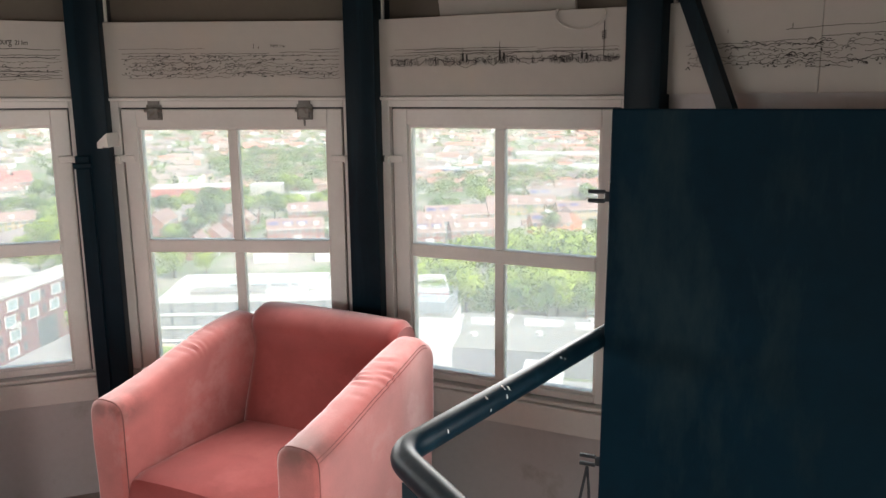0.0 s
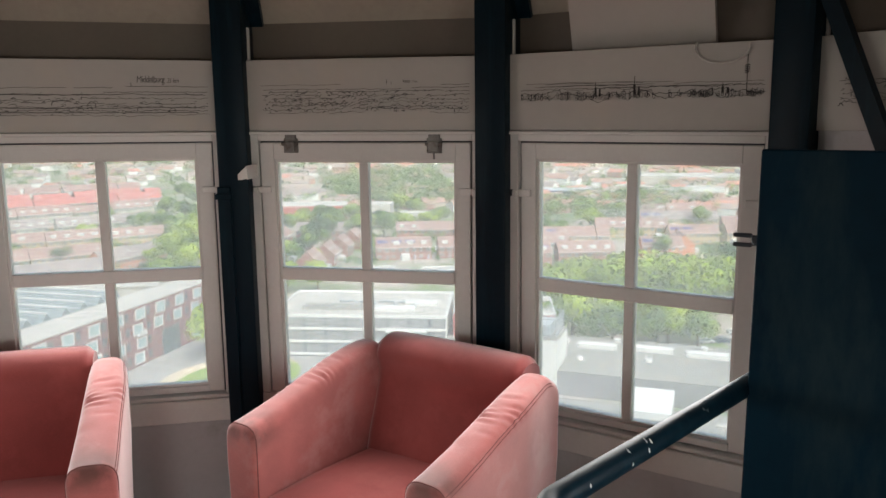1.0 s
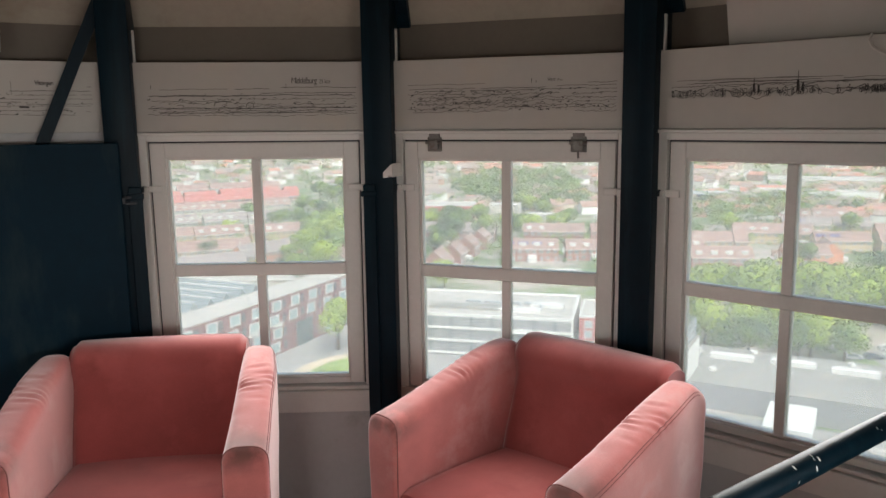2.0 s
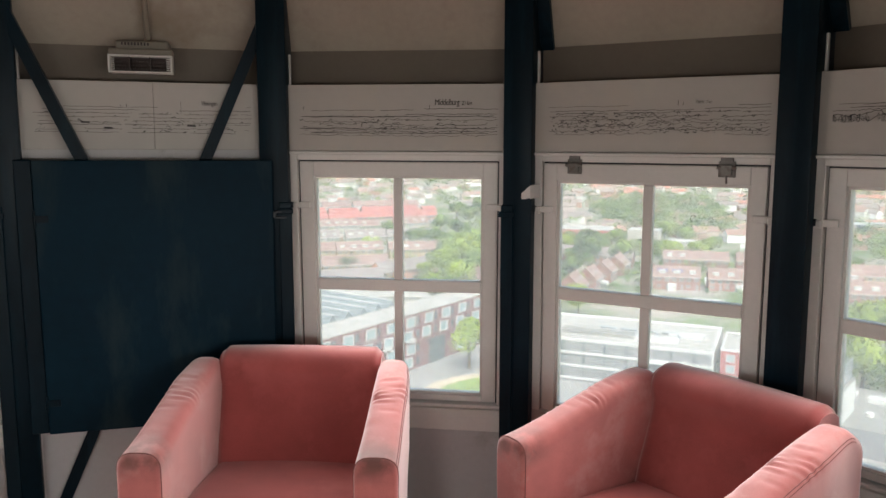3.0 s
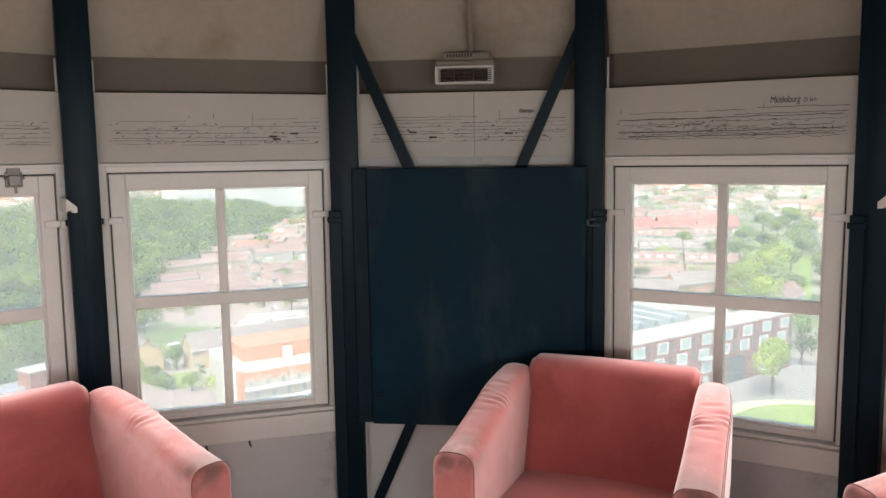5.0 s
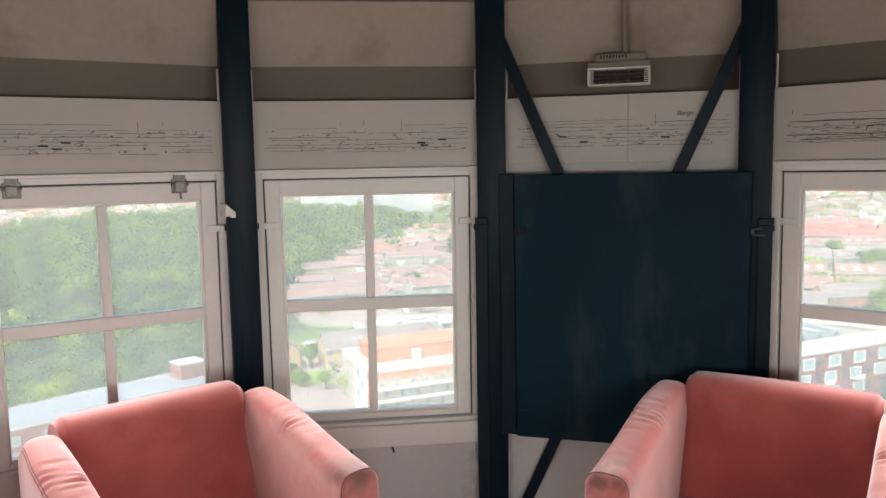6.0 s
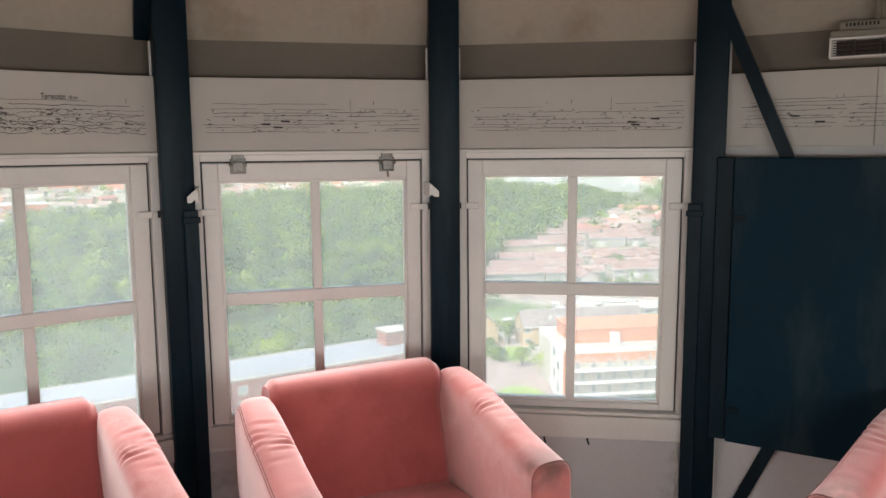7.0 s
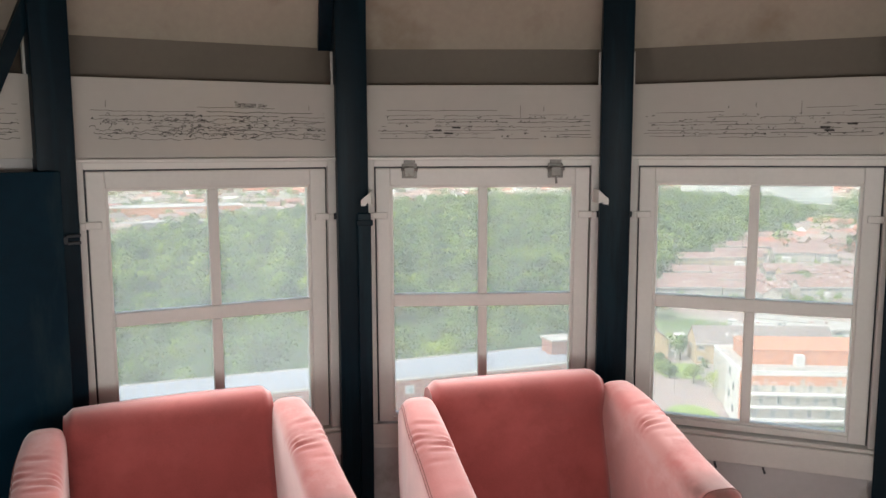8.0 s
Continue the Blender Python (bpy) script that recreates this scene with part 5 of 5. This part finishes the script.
def parked_car(x, y, a, mat):
    x, y = far(x, y)
    root = empty("car", pose(x, y, G, 0, 0, a), "small car parked beside a road", "car", "parked cars")
    bm = bmesh.new()
    prism(bm, [(-2.1, 0.3), (2.1, 0.3), (2.1, 0.75), (1.2, 0.9), (0.6, 1.42), (-1.3, 1.42), (-2.0, 0.95)], 'y', -0.85, 0.85)
    part("body", bm, mat, root)
    bm = bmesh.new()
    prism(bm, [(1.05, 0.92), (0.58, 1.36), (-1.25, 1.36), (-1.8, 0.96)], 'y', -0.87, 0.87)
    part("window", bm, M["darkglass"], root)
    for sx in (-1.3, 1.3):
        for sy in (-0.8, 0.8):
            bm = bmesh.new()
            tube(bm, [(sx, sy - 0.1, 0.32), (sx, sy + 0.1, 0.32)], 0.32, 10)
            part("wheel", bm, M["car_b"], root)


rng = random.Random(31)
for x, y, a in ((118, 90, -30), (121, 88.5, -30), (124, 87, -30), (127, 85, -30), (121, 95, -30), (128, 91, -30), (-131, 262, 80), (-127, 250, 80), (-133, 280, 80), (-62, 205, 40), (-95, 176, 40), (60, 148, 30), (57, 151, 30),
                (-70, 200, -50), (-60, 216, -50), (140, 132, -40), (160, 128, -40), (30, 190, 5), (20, 191, 5), (44, 194, 5)):
    parked_car(x, y, a, M[rng.choice(("car_a", "car_b", "render"))])

# ---- trees ----
def crown_arrays(rs, cx, cy, z0, z1, r, n, size):
    """Leaf clumps: small bent quads scattered over a handful of overlapping lobes."""
    lobes = rs.randint(5, 9)
    h = z1 - z0
    c = np.stack([rs.normal(0, 0.38, lobes) * r, rs.normal(0, 0.38, lobes) * r, z0 + h * rs.uniform(0.35, 0.72, lobes)], 1)
    rad = r * rs.uniform(0.38, 0.62, lobes)
    c[0] = (0, 0, z0 + h * 0.66)
    rad[0] = min(r * 0.55, h * 0.34)
    k = rs.randint(0, lobes, n)
    d = rs.normal(size=(n, 3))
    d[:, 2] += 0.35
    d /= np.linalg.norm(d, axis=1)[:, None]
    p = c[k] + d * (rad[k] * rs.uniform(0.72, 1.06, n))[:, None] * np.array([1, 1, 0.85])
    nrm = d + rs.normal(0, 0.45, (n, 3))
    nrm /= np.linalg.norm(nrm, axis=1)[:, None]
    a = np.cross(nrm, rs.normal(size=(n, 3)))
    a /= np.linalg.norm(a, axis=1)[:, None]
    b = np.cross(nrm, a)
    s = size * rs.uniform(0.5, 1.25, n)[:, None]
    f = rs.uniform(0.55, 1.0, (n, 4))[:, :, None]
    q = np.stack([p - a * s * f[:, 0], p - b * s * 0.7 * f[:, 1] + nrm * s * 0.18, p + a * s * f[:, 2], p + b * s * 0.7 * f[:, 3] - nrm * s * 0.15], 1)
    q += np.array([cx, cy, 0.0])
    o = d * 0.8 + (p - np.array([0, 0, z0 + h * 0.4])) / (r + h) * 0.9 + rs.normal(0, 0.16, (n, 3))
    o /= np.linalg.norm(o, axis=1)[:, None]
    return q.reshape(-1, 3), np.repeat(o, 4, axis=0)


def leaf_mesh(name, quads, material):
    v = np.concatenate([a for a, b in quads])
    nr = np.concatenate([b for a, b in quads])
    n = len(v) // 4
    me = bpy.data.meshes.new(name)
    me.vertices.add(len(v))
    me.vertices.foreach_set("co", v.astype(np.float32).ravel())
    me.loops.add(n * 4)
    me.loops.foreach_set("vertex_index", np.arange(n * 4, dtype=np.int32))
    me.polygons.add(n)
    me.polygons.foreach_set("loop_start", np.arange(0, n * 4, 4, dtype=np.int32))
    me.update(calc_edges=True)
    me.polygons.foreach_set("use_smooth", np.ones(n, dtype=bool))
    me.normals_split_custom_set_from_vertices(nr.tolist())
    me.materials.append(material)
    return me


def tree(x, y, h, r, bright=False, seed=0, n=420):
    rs = np.random.RandomState(seed)
    x, y = far(x, y, 1.38)
    h, r = h * 1.2, r * 1.25
    root = empty("tree", pose(x, y, G), "broad-leaved tree with a %s green crown" % ("bright" if bright else "deep"), "tree", "single trees")
    bm = bmesh.new()
    t = h * 0.028 + 0.06
    loft(bm, [[Vector((q * math.cos(k * math.pi / 4), q * math.sin(k * math.pi / 4), z)) for k in range(8)] for q, z in ((t * 1.3, 0), (t, h * 0.15), (t * 0.7, h * 0.45), (t * 0.25, h * 0.8))])
    for k in range(5):
        a = k * 1.3 + rs.uniform(0, 1)
        tube(bm, [(0, 0, h * 0.3), (r * 0.3 * math.cos(a), r * 0.3 * math.sin(a), h * 0.48), (r * 0.6 * math.cos(a), r * 0.6 * math.sin(a), h * 0.62)], t * 0.35, 5)
    part("trunk", bm, M["bark"], root)
    me = leaf_mesh("crown", [crown_arrays(rs, 0, 0, h * 0.2, h, r, n * 4, r * 0.082)], M["leaf_bright"] if bright else M["leaf"])
    share("crown", me, root)


TREES = (   # x, y, height, radius, bright
    (38.6, 131.3, 11.5, 4.8, 1), (27.7, 139.8, 8, 3.2, 1), (57.5, 225, 10, 5, 1), (52.9, 227, 6, 3.5, 1), (44.9, 227, 5, 3, 1), (74.2, 264, 9, 5, 1), (84, 272, 9, 5, 0), (98, 306, 10, 6, 0), (120, 370, 11, 7, 0), (111, 406, 12, 7, 0), (131, 434, 12, 8, 0), (75, 306, 9, 5, 0), (90, 330, 9, 6, 0),
    (87, 196, 6, 4.5, 1), (96, 219, 8, 5, 0), (107, 240, 8, 5, 0), (120, 246, 11, 4.5, 0), (122, 258, 12, 5, 0), (134, 264, 12, 5, 0), (84, 207, 8, 5, 0), (144, 242, 9, 5, 1), (170, 276, 10, 6, 0), (172, 296, 10, 6, 1), (112, 262, 10, 5, 1),
    (110, 92, 9, 5, 1), (114, 96, 10, 6, 1), (112, 87, 8, 5, 0), (119, 95, 9, 5, 1), (56, 202, 11, 6, 1), (49, 200, 7, 5, 1), (62, 210, 9, 5, 0), (83, 181.5, 6, 3, 1), (-91.5, 98.0, 10.5, 4.0, 1), (49, 150, 8, 3, 0), (52, 160, 9, 3.5, 0), (76, 268, 12, 6, 1), (64, 244, 9, 5, 1), (90, 262, 10, 5, 0), (100, 314, 13, 7, 0), (118, 330, 13, 7, 0), (56, 236, 8, 4, 0), (70, 220, 8, 4, 0), (66, 256, 9, 5, 0),
    (70, 172, 9, 5, 1), (76, 168, 9, 4.5, 1), (62, 165, 7, 3.5, 0), (86, 240, 11, 6, 0), (100, 250, 12, 6, 0), (112, 240, 12, 6, 0), (122, 236, 11, 6, 0), (92, 256, 11, 6, 0), (132, 236, 11, 6, 0), (120, 262, 12, 6, 0),
    (92, 112, 12, 7, 1), (101, 113, 14, 8, 1), (111, 109, 15, 8, 1), (121, 108, 15, 8, 1), (130, 103, 15, 8, 1), (139, 97, 14, 8, 1), (148, 92, 14, 8, 1), (106, 101, 11, 7, 1), (97, 103, 12, 6, 1), (117, 97, 10, 6, 1), (113, 119, 13, 7, 1), (125, 117, 13, 7, 1), (136, 111, 13, 7, 1), (90, 102, 10, 6, 0), (99, 95, 9, 6, 0), (106, 91, 8, 5, 0), (144, 103, 13, 7, 1),
    (176, 150, 9, 4, 0), (172, 126, 10, 5, 0), (180, 122, 10, 5, 0), (215, 146, 11, 6, 0), (170, 195, 10, 6, 0), (160, 205, 10, 6, 0), (200, 205, 11, 6, 1), (236, 186, 10, 5, 0),
    (-68, 138, 6, 3, 0), (-66, 127, 3, 2.2, 0), (-63.5, 125, 3, 2.2, 0), (-69, 129.5, 3.5, 2.4, 0), (-72, 131.5, 4, 2.6, 1), (-59, 125, 4, 2.2, 1), (-75, 127, 5, 3, 0), (146, 250, 8, 4, 0), (156, 246, 8, 4, 1), (164, 250, 9, 5, 0), (142, 256, 9, 4, 0), (-52, 122, 7, 3, 1), (-76, 130, 5, 3, 1), (-40, 150, 8, 4, 1), (-90, 168, 7, 4, 0), (-64, 196, 6, 3, 0), (-80, 232, 6, 4, 0), (-60, 236, 7, 4, 1), (-50, 214, 6, 3, 1),
    (30, 236, 7, 4, 0), (20, 254, 7, 4, 0), (44, 286, 8, 4, 1), (66, 300, 9, 5, 0), (60, 330, 9, 5, 0), (24, 320, 8, 4, 0), (88, 350, 10, 6, 0), (110, 378, 12, 7, 0), (130, 352, 12, 7, 0),
)
for i, (x, y, h, r, br) in enumerate(TREES):
    tree(x, y, h, r, bool(br), i + 1, 520 if r > 4 else 380)


def inside(x, y, poly):
    c = False
    for (x0, y0), (x1, y1) in zip(poly, poly[1:] + poly[:1]):
        if (y0 > y) != (y1 > y) and x < (x1 - x0) * (y - y0) / (y1 - y0) + x0:
            c = not c
    return c


def wood(name, poly, spacing, label, seed, hgt=(7, 19), wide=None, leaves=80000):
    rs = np.random.RandomState(seed)
    poly = [far(a, b, 1.37) for a, b in poly]
    xs, ys = [p[0] for p in poly], [p[1] for p in poly]
    quads = []
    x = min(xs)
    while x < max(xs):
        y = min(ys)
        while y < max(ys):
            px, py = x + rs.uniform(-0.4, 0.4) * spacing, y + rs.uniform(-0.4, 0.4) * spacing
            y += spacing
            if not inside(px, py, poly):
                continue
            d = math.hypot(px, py)
            n = int(min(leaves / 130, max(90, leaves / d)))
            h = rs.uniform(*hgt)
            r = rs.uniform(0.42, 0.72) * (wide or spacing)
            quads.append(crown_arrays(rs, px, py, G + h * 0.05, G + h, r, n, r * (0.066 if d < 250 else 0.115)))
        x += spacing
    ob = new(name, leaf_mesh(name, quads, M["leaf"]))
    tagged(ob, label, "wood", kind="stuff")


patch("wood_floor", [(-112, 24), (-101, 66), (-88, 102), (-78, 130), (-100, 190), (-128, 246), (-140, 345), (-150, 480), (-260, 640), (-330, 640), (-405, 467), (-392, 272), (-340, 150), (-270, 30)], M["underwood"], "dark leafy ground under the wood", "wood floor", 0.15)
wood("woodland", [(-116, 30), (-108, 68), (-95.5, 104), (-81, 133), (-102, 190), (-129, 245), (-140, 345), (-150, 480), (-260, 640), (-330, 640), (-405, 467), (-392, 272), (-340, 150), (-270, 30)], 12.5, "dense broad-leaved wood of mixed greens", 3, leaves=185000)
wood("tree_belt", [(-150, 480), (-130, 400), (-60, 400), (40, 520), (60, 700), (-200, 700)], 13, "belt of trees behind the houses", 4, (10, 15))
wood("tree_belt", [(150, 300), (205, 292), (270, 400), (330, 520), (230, 500), (190, 400)], 11, "belt of trees beside the playing field", 5, (9, 14))
wood("tree_belt", [(190, 235), (250, 215), (330, 260), (300, 285), (240, 280)], 11, "belt of trees before the warehouses", 6, (9, 13))
wood("garden_trees", [(80, 195), (150, 215), (240, 140), (260, 210), (170, 240), (120, 232)], 9.5, "scattered garden trees between the houses", 7, (5, 8), 4.5)
wood("garden_trees", [(-95, 176), (-40, 200), (-40, 330), (-120, 330)], 11.5, "scattered garden trees between the houses", 8, (4, 6), 3.5)
wood("garden_trees", [(0, 190), (70, 200), (120, 420), (-10, 480)], 10.5, "scattered garden trees between the houses", 9, (4, 7), 4)

# ---- far town: too small to pick apart ----
rs = np.random.RandomState(12)
bmw, bmr = bmesh.new(), bmesh.new()
quads = []
for k in range(6000):
    a, d = radians(rs.uniform(22, 178)), 470 + 2000 * rs.uniform(0, 1) ** 1.4
    x, y = d * math.cos(a), d * math.sin(a)
    if inside(x / 1.37, y / 1.37, [(-128, 36), (-98, 112), (-86, 138), (-131, 245), (-140, 420), (-150, 480), (-60, 400), (40, 520), (60, 700), (-330, 700), (-430, 467), (-420, 272), (-360, 150), (-300, 30)]) or inside(x / 1.4, y / 1.4, [(-20, 180), (140, 180), (140, 480), (-20, 480)]):
        continue
    if rs.uniform() < 0.50:
        quads.append(crown_arrays(rs, x, y, G + 0.5, G + rs.uniform(7, 13), rs.uniform(4, 9), 55, rs.uniform(0.9, 1.5)))
        continue
    l, w, h = rs.uniform(9, 26), rs.uniform(7, 10), rs.uniform(4.2, 5.6)
    m = pose(x, y, G, 0, 0, math.degrees(a) - 90 + rs.choice((-30, 60, 12, 0)) + rs.uniform(-8, 8))
    for bmx, poly in ((bmw, [(-w / 2, 0), (w / 2, 0), (w / 2, h), (0, h + 2.6), (-w / 2, h)]), (bmr, [(-w / 2 - 0.3, h - 0.1), (0, h + 2.7), (w / 2 + 0.3, h - 0.1), (w / 2 + 0.3, h + 0.2), (0, h + 3.0), (-w / 2 - 0.3, h + 0.2)])):
        n0 = len(bmx.verts)
        prism(bmx, poly, 'x', -l / 2, l / 2)
        bmx.verts.ensure_lookup_table()
        for v in bmx.verts[n0:]:
            v.co = m @ v.co


def island_material(name, cols):
    m = bpy.data.materials.new(name)
    m.use_nodes = True
    nt = m.node_tree
    g, r = nt.nodes.new("ShaderNodeNewGeometry"), nt.nodes.new("ShaderNodeValToRGB")
    r.color_ramp.interpolation = 'CONSTANT'
    for i, c in enumerate(cols):
        e = r.color_ramp.elements[i] if i < 2 else r.color_ramp.elements.new(i / len(cols))
        e.position = i / len(cols)
        e.color = (*c, 1)
    nt.links.new(g.outputs["Random Per Island"], r.inputs[0])
    nt.links.new(r.outputs[0], nt.nodes["Principled BSDF"].inputs["Base Color"])
    nt.nodes["Principled BSDF"].inputs["Roughness"].default_value = 0.85
    return m


solid("far_town_walls", bmw, island_material("mixed_walls", ((0.64, 0.62, 0.59), (0.42, 0.25, 0.20), (0.52, 0.43, 0.35), (0.72, 0.70, 0.67))), None, "walls of the distant town", "town", kind="stuff")
solid("far_town_roofs", bmr, island_material("mixed_roofs", ((0.34, 0.20, 0.16), (0.24, 0.19, 0.175), (0.46, 0.19, 0.14), (0.33, 0.25, 0.22), (0.30, 0.23, 0.20))), None, "brown and red roofs of the distant town", "town", kind="stuff")
tagged(new("far_trees", leaf_mesh("far_trees", quads, M["leaf"])), "distant trees among the houses", "trees", kind="stuff")


# ---- gardens behind and before the houses: hedges, sheds and shrubs too small to pick apart ----
rs = np.random.RandomState(44)
hedge, shed = [], bmesh.new()
for m, l, depth in GARDENS:
    c = m.translation
    if math.hypot(c.x, c.y) > 520:
        continue
    a = math.atan2(m[1][0], m[0][0])
    for side in (-1, 1):
        for u in np.arange(0, l + 1, 5.6):
            if rs.uniform() < 0.35:
                continue
            v0 = -1.5 if side < 0 else depth + 1.5
            length = rs.uniform(3, 8)
            for q in np.arange(0, length, 1.5):
                p = m @ Vector((u + rs.uniform(-0.5, 0.5), v0 + side * q, 0))
                hedge.append(crown_arrays(rs, p.x, p.y, G + 0.1, G + rs.uniform(1.2, 2.6), rs.uniform(0.9, 1.7), 14, 0.55))
            if side > 0 and rs.uniform() < 0.7:
                n0 = len(shed.verts)
                w, d, h = rs.uniform(2.2, 4.5), rs.uniform(2, 3.5), rs.uniform(2.1, 2.7)
                box(shed, u + 1, u + 1 + w, v0 + length, v0 + length + d, 0, h)
                shed.verts.ensure_lookup_table()
                for vv in shed.verts[n0:]:
                    vv.co = m @ vv.co
solid("garden_sheds", shed, island_material("mixed_sheds", ((0.66, 0.64, 0.61), (0.36, 0.22, 0.17), (0.50, 0.42, 0.35), (0.72, 0.70, 0.67))), None, "small flat sheds and garages in the back gardens", "sheds", kind="stuff")
tagged(new("garden_hedges", leaf_mesh("garden_hedges", hedge, M["leaf"])), "clipped hedges and shrubs in the gardens", "hedges", kind="stuff")

# ---- the bearings of the land round the tower ----
SWING = ((50.0, -1.25), (125.0, -0.5))      # bearing from the tower and the turn there, degrees
for ob in list(scene.objects):
    if ob in indoors or ob.parent or ob.name == "ground":
        continue
    c = ob.matrix_basis.translation
    if c.length < 1 and ob.type == 'MESH':
        c = sum((Vector(p) for p in ob.bound_box), Vector()) / 8
    f = (math.degrees(math.atan2(c.y, c.x)) - SWING[0][0]) / (SWING[1][0] - SWING[0][0])
    ob.matrix_basis = Matrix.Rotation(radians(SWING[0][1] + max(-0.3, min(1.4, f)) * (SWING[1][1] - SWING[0][1])), 4, 'Z') @ ob.matrix_basis
